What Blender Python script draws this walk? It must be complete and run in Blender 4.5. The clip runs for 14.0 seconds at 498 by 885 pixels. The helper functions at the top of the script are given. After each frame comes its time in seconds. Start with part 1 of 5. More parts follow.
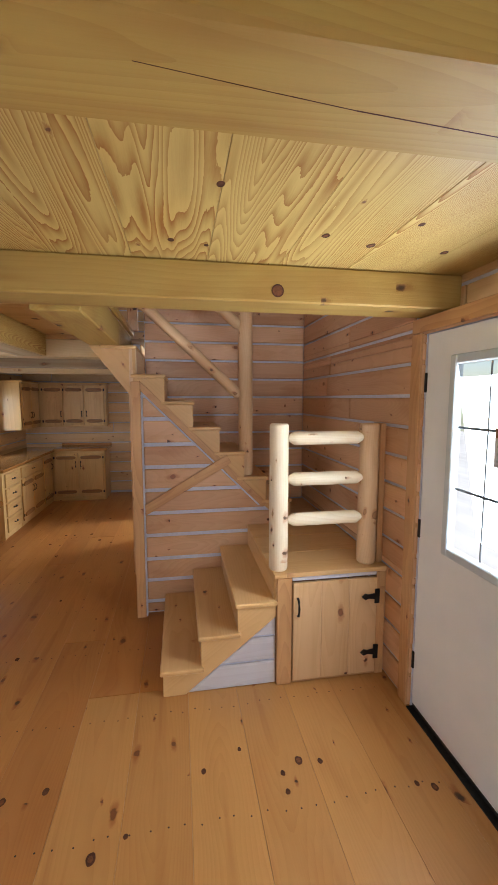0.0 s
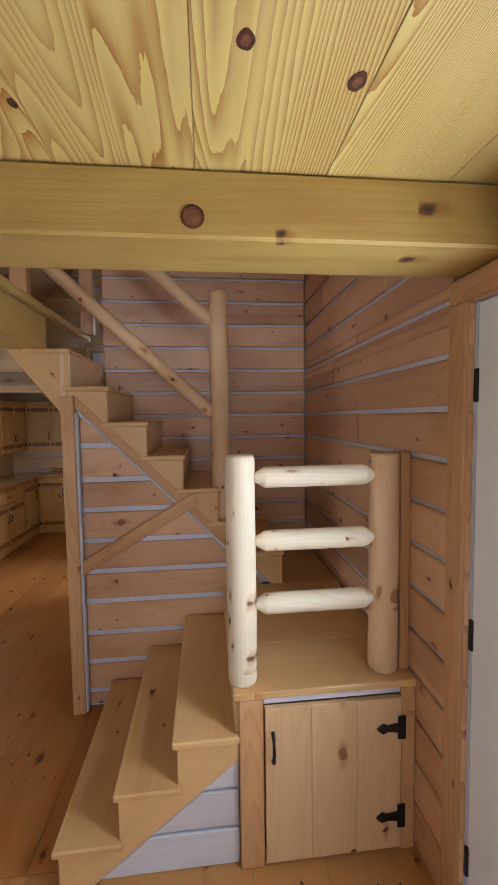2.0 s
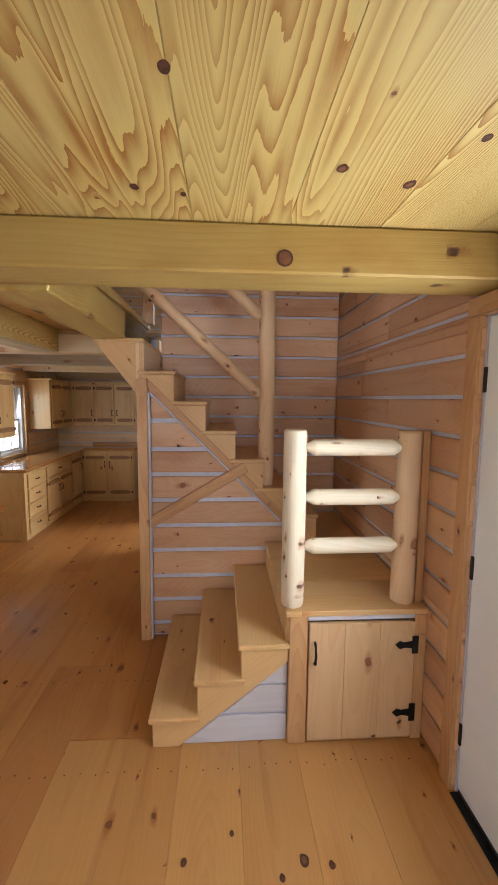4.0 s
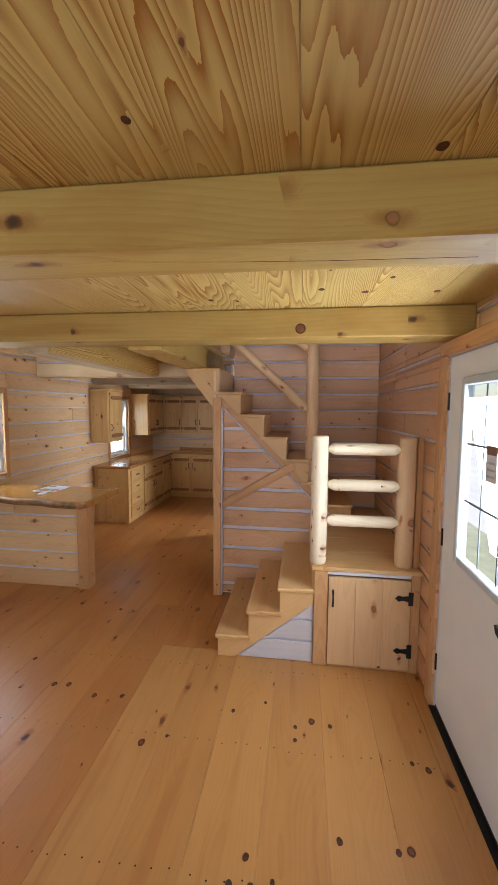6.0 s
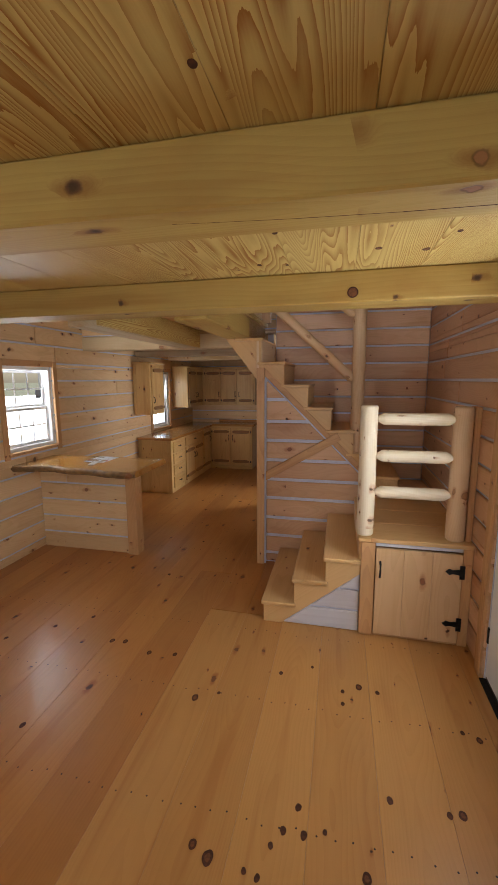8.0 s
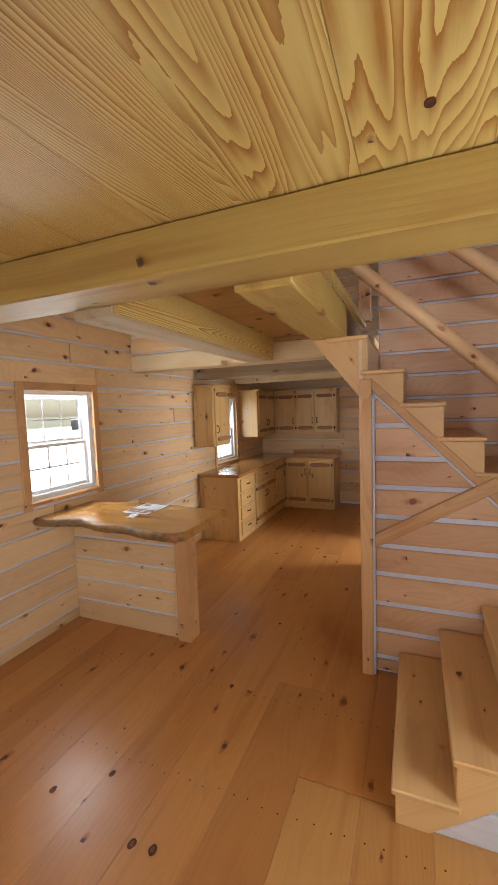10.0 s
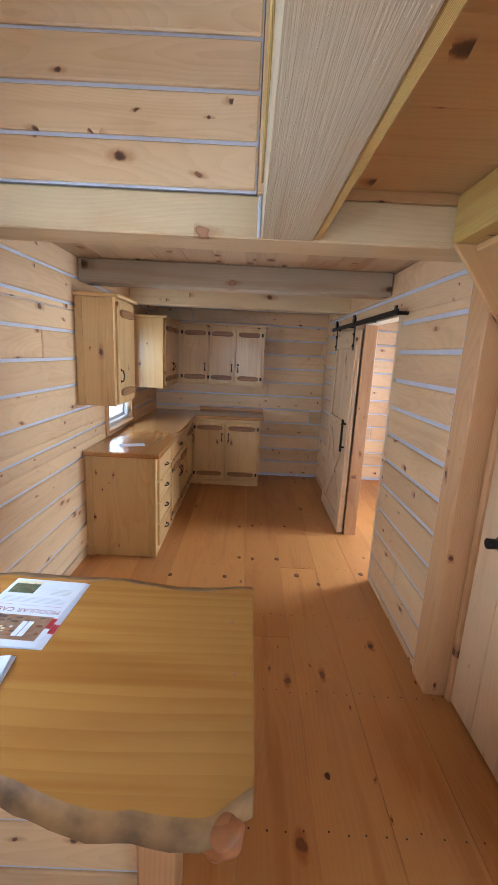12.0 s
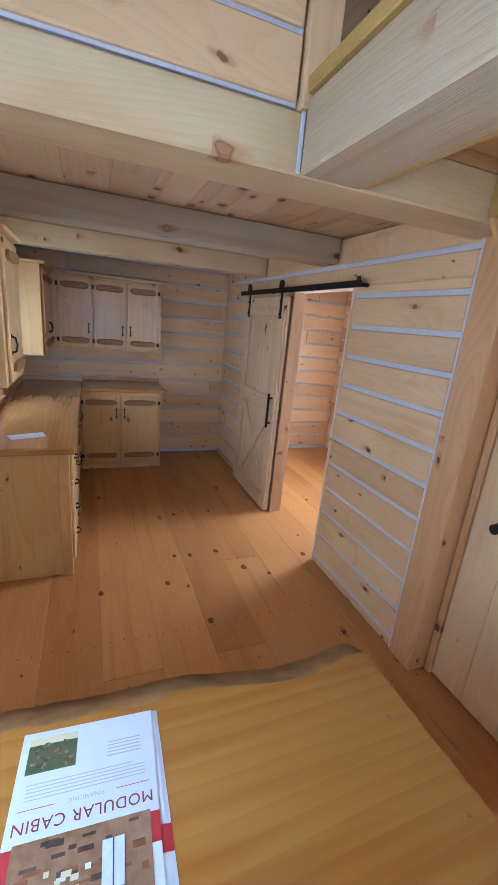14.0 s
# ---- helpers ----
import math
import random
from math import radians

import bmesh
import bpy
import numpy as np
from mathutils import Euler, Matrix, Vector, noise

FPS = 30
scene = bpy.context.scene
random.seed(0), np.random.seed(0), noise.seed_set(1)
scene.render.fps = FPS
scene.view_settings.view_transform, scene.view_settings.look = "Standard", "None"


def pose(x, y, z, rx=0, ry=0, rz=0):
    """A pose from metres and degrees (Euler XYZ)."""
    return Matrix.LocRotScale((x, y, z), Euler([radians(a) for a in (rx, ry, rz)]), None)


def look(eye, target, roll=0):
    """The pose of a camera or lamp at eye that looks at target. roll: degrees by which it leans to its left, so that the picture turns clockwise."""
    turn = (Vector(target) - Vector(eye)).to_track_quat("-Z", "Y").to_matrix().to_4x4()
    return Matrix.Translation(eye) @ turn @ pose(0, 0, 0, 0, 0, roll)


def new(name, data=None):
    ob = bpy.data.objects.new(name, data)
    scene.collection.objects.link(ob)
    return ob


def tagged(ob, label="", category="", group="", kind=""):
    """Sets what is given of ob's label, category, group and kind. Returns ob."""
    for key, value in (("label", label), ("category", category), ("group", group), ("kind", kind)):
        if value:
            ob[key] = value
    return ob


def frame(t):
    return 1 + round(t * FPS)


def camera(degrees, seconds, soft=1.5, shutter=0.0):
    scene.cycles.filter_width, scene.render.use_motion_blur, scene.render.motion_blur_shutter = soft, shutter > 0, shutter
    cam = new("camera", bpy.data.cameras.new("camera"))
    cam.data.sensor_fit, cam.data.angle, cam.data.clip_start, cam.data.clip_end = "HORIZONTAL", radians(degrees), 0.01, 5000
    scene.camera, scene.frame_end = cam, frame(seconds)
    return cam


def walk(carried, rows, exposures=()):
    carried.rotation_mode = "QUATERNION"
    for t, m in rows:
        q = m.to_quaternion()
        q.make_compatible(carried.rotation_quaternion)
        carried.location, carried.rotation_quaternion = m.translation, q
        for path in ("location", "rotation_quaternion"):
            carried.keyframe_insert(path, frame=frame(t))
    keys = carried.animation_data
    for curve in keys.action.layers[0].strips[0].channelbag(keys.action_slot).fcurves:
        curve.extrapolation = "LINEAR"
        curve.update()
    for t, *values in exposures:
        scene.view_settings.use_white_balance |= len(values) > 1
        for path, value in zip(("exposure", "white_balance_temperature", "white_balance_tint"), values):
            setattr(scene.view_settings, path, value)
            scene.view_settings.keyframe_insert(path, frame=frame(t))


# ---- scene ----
cam = camera(63.4, 14.0)
PATH = [
    (0, (0.03, -0.005, 1.718), (0.367, 1.955, 1.502), -0.0),
    (0.5, (0.034, 0.352, 1.727), (0.506, 2.283, 1.513), 2.1),
    (1, (0.198, 0.615, 1.711), (0.405, 2.583, 1.42), 1.0),
    (1.5, (0.434, 0.781, 1.739), (0.427, 2.767, 1.505), -1.4),
    (2, (0.479, 0.771, 1.715), (0.686, 2.757, 1.589), -0.8),
    (2.5, (0.402, 0.768, 1.727), (0.423, 2.761, 1.551), -0.6),
    (3, (0.286, 0.647, 1.723), (0.255, 2.64, 1.554), -0.6),
    (3.5, (0.196, 0.493, 1.709), (0.366, 2.466, 1.434), 0.1),
    (4, (0.255, 0.364, 1.717), (0.381, 2.348, 1.502), 0.5),
    (4.2, (0.312, 0.304, 1.691), (0.332, 2.291, 1.464), 0.1),
    (6.3, (0.54, -0.581, 1.76), (0.276, 1.395, 1.596), 0.5),
    (6.5, (0.597, -0.642, 1.753), (0.439, 1.345, 1.59), 0.5),
    (7, (0.676, -0.75, 1.753), (0.657, 1.243, 1.591), 0.0),
    (7.5, (0.598, -0.65, 1.727), (0.483, 1.334, 1.503), 0.1),
    (8, (0.409, -0.468, 1.743), (-0.026, 1.46, 1.435), -0.3),
    (8.5, (0.315, -0.289, 1.756), (-0.271, 1.598, 1.449), -0.4),
    (9, (0.233, 0.011, 1.76), (-0.539, 1.846, 1.576), -2.0),
    (9.2, (0.211, 0.108, 1.747), (-0.579, 1.938, 1.585), -2.3),
    (11.3, (-0.852, 1.683, 1.678), (-1.181, 3.641, 1.433), 2.4),
    (11.5, (-1.018, 1.843, 1.678), (-1.186, 3.812, 1.367), 2.8),
    (12, (-1.389, 2.198, 1.653), (-1.38, 4.15, 1.221), 2.8),
    (12.5, (-1.736, 2.475, 1.654), (-1.68, 4.411, 1.157), 2.3),
    (13, (-1.962, 2.639, 1.664), (-1.543, 4.519, 1.123), 5.0),
    (13.5, (-1.998, 2.702, 1.678), (-1.331, 4.501, 1.113), 6.1),
    (14, (-1.952, 2.703, 1.674), (-1.228, 4.478, 1.104), 5.5),
]
walk(cam, [(t, look(eye, target, roll)) for t, eye, target, roll in PATH],
     [(0, -0.28, 6300, 10), (0.5, -1.4, 6000, 8), (1.0, -0.95, 5900, 9), (1.5, -0.1, 5800, 10), (2.0, -0.5, 5900, 10), (2.5, -0.3, 6300, 11), (3.0, 0.0, 6000, 10), (3.5, -0.1, 5900, 10), (4.2, -0.25, 6200, 10),
      (6.3, -0.25, 6100, 11), (7.0, -0.4, 5900, 11), (7.5, -0.45, 6000, 11), (8.0, -0.7, 6600, 12), (8.5, -0.35, 6500, 11), (9.2, -0.18, 6700, 11), (11.3, 0.1, 5900, 10), (12.0, 0.2, 5300, 8), (12.5, 0.12, 5000, 6), (14, 0.12, 4850, 6)])

# ---- world, sun, window light and added fill ----
world = bpy.data.worlds.new("sky")
scene.world = world
world.use_nodes = True
wn = world.node_tree.nodes
sky = wn.new("ShaderNodeTexSky")
sky.sky_type, sky.sun_disc = "NISHITA", False
sky.sun_elevation, sky.sun_rotation = radians(62), 0.0
world.node_tree.links.new(sky.outputs[0], wn["Background"].inputs[0])
wn["Background"].inputs[1].default_value = 0.15
sun = new("sun", bpy.data.lights.new("sun", "SUN"))
sun.data.energy, sun.data.angle, sun.data.color = 5.0, radians(0.6), (1, 0.95, 0.88)
sun.matrix_world = look((0.0, 4.8, 9), (0, 0, 0))


def window_lamp(name, eye, target, w, h, watts, colour=(0.86, 0.93, 1.0)):
    d = bpy.data.lights.new(name, "AREA")
    d.shape, d.size, d.size_y, d.energy, d.color = "RECTANGLE", w, h, watts, colour
    ob = new(name, d)
    ob.matrix_world = look(eye, target)
    return ob


window_lamp("daylight_left_window", (-2.75, 3.04, 1.47), (0, 3.04, 1.2), 0.6, 0.8, 20)
window_lamp("daylight_kitchen_window", (-2.75, 6.07, 1.35), (0, 6.07, 0.9), 0.7, 0.8, 9)
window_lamp("daylight_door_glass", (1.36, 1.39, 1.45), (0, 1.39, 1.2), 0.56, 0.85, 24)
window_lamp("daylight_bath_window", (1.40, 5.75, 1.38), (-1.6, 4.9, 0.5), 0.85, 1.2, 75)
# fill from two added front windows that stay out of view
window_lamp("daylight_front_window", (-1.7, -2.66, 1.35), (-1.6, 2, 0.9), 1.1, 1.3, 24)
window_lamp("daylight_front_window", (0.3, -2.66, 1.35), (0.2, 2, 0.9), 1.1, 1.3, 24)
window_lamp("daylight_rear_gable", (0.45, 7.66, 3.1), (0.2, 2, 2.6), 0.8, 0.7, 20)
# added lamp high in the unseen front gable, brightens the stairwell
window_lamp("daylight_front_gable", (-0.69, -2.66, 3.4), (-0.69, 3, 2.8), 1.1, 0.9, 68)


# ---- materials ----
def mat(name, rough=0.6, colour=(0.5, 0.5, 0.5), metal=0.0):
    m = bpy.data.materials.new(name)
    m.use_nodes = True
    b = m.node_tree.nodes["Principled BSDF"]
    b.inputs["Base Color"].default_value = (*colour, 1)
    b.inputs["Roughness"].default_value = rough
    b.inputs["Metallic"].default_value = metal
    return m


def grain_wood(name, light, dark, knot=(0.10, 0.032, 0.012), rough=0.5, rings=26.0, contrast=0.7, knots=0.45,
               cell=4.0, size=0.085, vary=0.25, coat=0.0, bump=0.12, stain=0.25, along=0.7, warp=0.24, power=1.8, streaks=0.3, flames=0.6, fine=0.025):
    """Sawn pine: growth rings about the board's long axis (local x), knots, stains and a tone for each board."""
    m = mat(name, rough)
    nt = m.node_tree
    N, L = nt.nodes.new, nt.links.new
    bsdf = nt.nodes["Principled BSDF"]

    def math_node(op, a, b=None, clamp=False):
        n = N("ShaderNodeMath")
        n.operation, n.use_clamp = op, clamp
        for i, v in enumerate((a, b)):
            if v is None:
                continue
            if isinstance(v, (int, float)):
                n.inputs[i].default_value = v
            else:
                L(v, n.inputs[i])
        return n.outputs[0]

    def vec(op, a, b):
        n = N("ShaderNodeVectorMath")
        n.operation = op
        for i, v in enumerate((a, b)):
            if isinstance(v, tuple):
                n.inputs[i].default_value = v
            else:
                L(v, n.inputs[i])
        return n.outputs[0]

    def ramp(fac, lo, hi, a=0.0, b=1.0):
        n = N("ShaderNodeMapRange")
        n.interpolation_type = "SMOOTHSTEP"
        L(fac, n.inputs[0])
        for i, v in zip((1, 2, 3, 4), (lo, hi, a, b)):
            n.inputs[i].default_value = v
        return n.outputs[0]

    def mix(fac, a, b, mode="MIX"):
        n = N("ShaderNodeMix")
        n.data_type, n.blend_type = "RGBA", mode
        for sock, v in ((n.inputs[0], fac), (n.inputs[6], a), (n.inputs[7], b)):
            if isinstance(v, tuple):
                sock.default_value = (*v, 1)
            elif isinstance(v, (int, float)):
                sock.default_value = v
            else:
                L(v, sock)
        return n.outputs[2]

    coord = N("ShaderNodeTexCoord").outputs["Object"]
    rnd = N("ShaderNodeObjectInfo").outputs["Random"]
    isl = N("ShaderNodeNewGeometry").outputs["Random Per Island"]
    seed = math_node("FRACT", math_node("ADD", math_node("MULTIPLY", rnd, 7.31), isl))
    comb = N("ShaderNodeCombineXYZ")
    L(math_node("MULTIPLY", seed, 41.0), comb.inputs[0])
    L(math_node("MULTIPLY", seed, 3.7), comb.inputs[1])
    p = vec("ADD", coord, comb.outputs[0])
    # knots on whichever face of the board
    ps = N("ShaderNodeSeparateXYZ")
    L(p, ps.inputs[0])
    flat = N("ShaderNodeCombineXYZ")
    L(ps.outputs[0], flat.inputs[0])
    L(math_node("ADD", ps.outputs[1], ps.outputs[2]), flat.inputs[1])
    vor = N("ShaderNodeTexVoronoi")
    vor.voronoi_dimensions = "2D"
    wob = N("ShaderNodeTexNoise")
    wob.inputs["Scale"].default_value = 9
    L(p, wob.inputs[0])
    ragged = N("ShaderNodeTexNoise")
    ragged.inputs["Scale"].default_value = 60
    L(p, ragged.inputs[0])
    pk = vec("ADD", vec("MULTIPLY", flat.outputs[0], (0.8, 1.0, 0.0)), vec("ADD", vec("MULTIPLY", wob.outputs["Color"], (0.04, 0.04, 0.0)), vec("MULTIPLY", ragged.outputs["Color"], (0.012, 0.012, 0.0))))
    L(pk, vor.inputs["Vector"])
    vor.inputs["Scale"].default_value = cell
    sep = N("ShaderNodeSeparateColor")
    L(vor.outputs["Color"], sep.inputs[0])
    crowd = N("ShaderNodeTexNoise")
    crowd.inputs["Scale"].default_value = 2.6
    L(vec("MULTIPLY", p, (1.35, 0.25, 0.25)), crowd.inputs[0])
    has = math_node("LESS_THAN", sep.outputs[0], math_node("MULTIPLY", ramp(crowd.outputs["Fac"], 0.49, 0.58, 0.08, 2.6), knots))
    big = math_node("ADD", math_node("POWER", sep.outputs[1], 2.0), 0.3)
    dist = math_node("DIVIDE", vor.outputs["Distance"], math_node("MULTIPLY", big, size))
    core = math_node("MULTIPLY", ramp(dist, 0.55, 1.05, 1.0, 0.0), has)
    # a reddish flame along the grain round each knot
    away = N("ShaderNodeVectorMath")
    away.operation = "LENGTH"
    L(vec("MULTIPLY", vec("SUBTRACT", pk, vor.outputs["Position"]), (0.5 * cell, 1.15 * cell, 0.0)), away.inputs[0])
    flame = math_node("DIVIDE", away.outputs["Value"], math_node("MULTIPLY", big, size))
    halo = math_node("MULTIPLY", math_node("MULTIPLY", ramp(flame, 0.5, 1.7, 1.0, 0.0), ramp(vor.outputs["Distance"], 0.22, 0.42, 1.0, 0.0)), has)
    # growth rings, pushed aside by the knots
    low = N("ShaderNodeTexNoise")
    low.inputs["Scale"].default_value, low.inputs["Detail"].default_value = 1.0, 1.5
    L(vec("MULTIPLY", p, (along, 2.4, 2.4)), low.inputs[0])
    spread = N("ShaderNodeTexNoise")
    spread.inputs["Scale"].default_value, spread.inputs["Detail"].default_value = 1.0, 2.0
    L(vec("MULTIPLY", p, (0.3, 9.0, 9.0)), spread.inputs[0])
    push = N("ShaderNodeCombineXYZ")
    L(math_node("ADD", math_node("ADD", math_node("MULTIPLY", low.outputs["Fac"], warp), math_node("MULTIPLY", spread.outputs["Fac"], fine)), math_node("MULTIPLY", halo, 0.05)), push.inputs[2])
    L(math_node("MULTIPLY", math_node("SUBTRACT", seed, 0.5), 0.12), push.inputs[1])
    pr = vec("ADD", vec("MULTIPLY", coord, (0.12, 1.0, 1.0)), push.outputs[0])
    wave = N("ShaderNodeTexWave")
    wave.wave_type, wave.rings_direction, wave.wave_profile = "RINGS", "X", "SAW"
    wave.inputs["Scale"].default_value = rings
    wave.inputs["Distortion"].default_value = 0.5
    wave.inputs["Detail"].default_value = 0.6
    wave.inputs["Detail Scale"].default_value = 2.0
    L(pr, wave.inputs[0])
    fib = N("ShaderNodeTexNoise")
    fib.inputs["Scale"].default_value, fib.inputs["Detail"].default_value = 1.0, 4.0
    L(vec("MULTIPLY", p, (6.0, 220.0, 220.0)), fib.inputs[0])
    blot = N("ShaderNodeTexNoise")
    blot.inputs["Scale"].default_value, blot.inputs["Detail"].default_value = 2.3, 4.0
    L(vec("MULTIPLY", p, (0.6, 2.0, 2.0)), blot.inputs[0])
    ring = math_node("POWER", wave.outputs["Fac"], power)
    ring = math_node("MULTIPLY", ring, math_node("MULTIPLY", ramp(blot.outputs["Fac"], 0.3, 0.7, 0.45, 1.0), contrast))
    ring = math_node("ADD", ring, math_node("MULTIPLY", math_node("SUBTRACT", fib.outputs["Fac"], 0.5), 0.22), True)
    col = mix(ring, light, dark)
    warm = tuple(a * b for a, b in zip(light, (0.72, 0.56, 0.42)))
    col = mix(math_node("MULTIPLY", ramp(blot.outputs["Fac"], 0.5, 0.8), stain), col, warm)
    streak = N("ShaderNodeTexNoise")
    streak.inputs["Scale"].default_value, streak.inputs["Detail"].default_value = 1.0, 2.0
    L(vec("MULTIPLY", p, (0.7, 13.0, 13.0)), streak.inputs[0])
    col = mix(math_node("MULTIPLY", ramp(streak.outputs["Fac"], 0.54, 0.72), streaks), col, warm)
    reddish = tuple(a * b for a, b in zip(dark, (0.8, 0.52, 0.4)))
    col = mix(math_node("MULTIPLY", halo, flames), col, reddish)
    solid = mix(ramp(dist, 0.2, 0.7), tuple(k * 0.35 for k in knot), knot)
    rusty = mix(ramp(dist, 0.5, 0.85), tuple(min(k * 2.6, 0.4) for k in knot), tuple(k * 0.4 for k in knot))
    col = mix(math_node("MULTIPLY", core, 0.92), col, mix(math_node("GREATER_THAN", sep.outputs[2], 0.55), solid, rusty))
    tone = math_node("ADD", math_node("MULTIPLY", seed, vary), 1.0 - vary * 0.6)
    tint = N("ShaderNodeCombineXYZ")
    for i, k in enumerate((0.75, 1.0, 1.15)):
        L(math_node("POWER", tone, k), tint.inputs[i])
    col = mix(1.0, col, tint.outputs[0], "MULTIPLY")
    L(col, bsdf.inputs["Base Color"])
    L(math_node("ADD", math_node("MULTIPLY", ring, 0.12), rough, True), bsdf.inputs["Roughness"])
    bsdf.inputs["Coat Weight"].default_value, bsdf.inputs["Coat Roughness"].default_value = coat, 0.12
    bm = N("ShaderNodeBump")
    bm.inputs["Strength"].default_value, bm.inputs["Distance"].default_value = bump, 0.004
    L(math_node("SUBTRACT", math_node("MULTIPLY", fib.outputs["Fac"], 0.6), math_node("ADD", core, math_node("MULTIPLY", ring, 0.5))), bm.inputs["Height"])
    L(bm.outputs[0], bsdf.inputs["Normal"])
    return m


def speckled(name, a, b, scale=30.0, rough=0.7, bump=0.1, metal=0.0, stretch=(1, 1, 1)):
    m = mat(name, rough, a, metal)
    nt = m.node_tree
    n, n2, c = nt.nodes.new("ShaderNodeTexNoise"), nt.nodes.new("ShaderNodeTexNoise"), nt.nodes.new("ShaderNodeMix")
    co, mp = nt.nodes.new("ShaderNodeTexCoord"), nt.nodes.new("ShaderNodeMapping")
    mp.inputs["Scale"].default_value = stretch
    nt.links.new(co.outputs["Object"], mp.inputs[0])
    for q, s in ((n, scale), (n2, scale * 0.13)):
        q.inputs["Scale"].default_value, q.inputs["Detail"].default_value = s, 5
        nt.links.new(mp.outputs[0], q.inputs[0])
    add = nt.nodes.new("ShaderNodeMath")
    add.operation = "MULTIPLY_ADD"
    add.inputs[1].default_value = 0.5
    half = nt.nodes.new("ShaderNodeMath")
    half.operation, half.inputs[1].default_value = "MULTIPLY", 0.5
    nt.links.new(n2.outputs[0], half.inputs[0])
    nt.links.new(n.outputs[0], add.inputs[0])
    nt.links.new(half.outputs[0], add.inputs[2])
    r = nt.nodes.new("ShaderNodeMapRange")
    r.inputs[1].default_value, r.inputs[2].default_value = 0.35, 0.65
    nt.links.new(add.outputs[0], r.inputs[0])
    c.data_type = "RGBA"
    c.inputs[6].default_value, c.inputs[7].default_value = (*a, 1), (*b, 1)
    nt.links.new(r.outputs[0], c.inputs[0])
    nt.links.new(c.outputs[2], nt.nodes["Principled BSDF"].inputs["Base Color"])
    bm = nt.nodes.new("ShaderNodeBump")
    bm.inputs["Strength"].default_value, bm.inputs["Distance"].default_value = bump, 0.003
    nt.links.new(n.outputs[0], bm.inputs["Height"])
    nt.links.new(bm.outputs[0], nt.nodes["Principled BSDF"].inputs["Normal"])
    return m


M_WALL = grain_wood("pine_log_siding", (0.75, 0.53, 0.295), (0.54, 0.32, 0.14), contrast=0.32, rings=34, knots=0.3, cell=6.5, size=0.12, rough=0.42, vary=0.3, stain=0.55, warp=0.3, streaks=0.3)
M_WALL_RED = grain_wood("reddish_pine_siding", (0.69, 0.42, 0.245), (0.46, 0.23, 0.11), contrast=0.3, rings=34, knots=0.3, cell=6.5, size=0.12, rough=0.42, vary=0.36, stain=0.75, warp=0.3, streaks=0.4)
M_FLOOR = grain_wood("varnished_pine_floor", (0.51, 0.228, 0.064), (0.36, 0.132, 0.03), knot=(0.06, 0.016, 0.006), contrast=0.32, rings=30, knots=0.16, cell=6.5, size=0.12, rough=0.34, vary=0.3, coat=0.12, stain=0.6, streaks=0.5, flames=0.75)
M_FLOOR_PALE = grain_wood("pale_pine_floor", (0.53, 0.268, 0.087), (0.39, 0.17, 0.043), knot=(0.06, 0.018, 0.007), contrast=0.32, rings=30, knots=0.16, cell=6.5, size=0.12, rough=0.34, vary=0.22, coat=0.12, stain=0.5, streaks=0.55, flames=0.75)
M_CEIL = grain_wood("yellow_pine_ceiling", (0.645, 0.49, 0.17), (0.33, 0.13, 0.012), contrast=1.2, rings=135, knots=0.1, cell=4.5, size=0.08, rough=0.5, vary=0.12, stain=0.25, along=0.3, warp=0.17, power=1.7, streaks=0.3, fine=0.03, knot=(0.06, 0.02, 0.008))
M_BEAM = grain_wood("hewn_pine_beam", (0.50, 0.345, 0.095), (0.31, 0.17, 0.032), contrast=0.3, rings=24, knots=0.3, cell=4.5, size=0.13, rough=0.6, vary=0.2, bump=0.35, knot=(0.13, 0.055, 0.02), stain=0.9, streaks=0.6)
M_BEAM_PALE = grain_wood("pale_sawn_beam", (0.66, 0.52, 0.31), (0.52, 0.36, 0.18), contrast=0.3, rings=22, knots=0.3, cell=4.5, size=0.10, rough=0.6, vary=0.16, bump=0.5, knot=(0.16, 0.07, 0.03), stain=0.45, streaks=0.3)
M_BEAM_GREY = grain_wood("grey_brown_joist", (0.40, 0.32, 0.22), (0.29, 0.21, 0.13), contrast=0.35, rings=22, knots=0.35, cell=4.5, size=0.14, rough=0.65, vary=0.12, bump=0.4, knot=(0.12, 0.06, 0.03), stain=0.5, streaks=0.4)
M_BEAM_ROUGH = grain_wood("rough_sawn_beam", (0.54, 0.45, 0.30), (0.42, 0.32, 0.18), contrast=0.4, rings=20, knots=0.25, cell=4.0, size=0.10, rough=0.75, vary=0.05, bump=0.9, knot=(0.14, 0.08, 0.04), stain=0.4, streaks=0.4)
M_BOARDS = grain_wood("pale_loft_boards", (0.56, 0.415, 0.26), (0.42, 0.27, 0.14), contrast=0.35, rings=24, knots=0.4, cell=6, size=0.15, rough=0.55, vary=0.3, stain=0.6, streaks=0.5, knot=(0.12, 0.05, 0.02))
M_DECK = grain_wood("brown_pine_deck", (0.58, 0.36, 0.15), (0.42, 0.22, 0.075), contrast=0.3, rings=16, knots=0.34, cell=5.5, size=0.16, rough=0.5, vary=0.15, stain=0.5, warp=0.35)
M_STAIR = grain_wood("smooth_pine_stair", (0.67, 0.42, 0.185), (0.52, 0.285, 0.10), contrast=0.35, rings=26, knots=0.25, cell=5.5, size=0.1, rough=0.36, vary=0.14, stain=0.4)
M_TRIM = grain_wood("pine_trim", (0.60, 0.345, 0.155), (0.40, 0.185, 0.07), contrast=0.5, rings=28, knots=0.32, cell=7, size=0.15, rough=0.42, vary=0.2, stain=0.5)
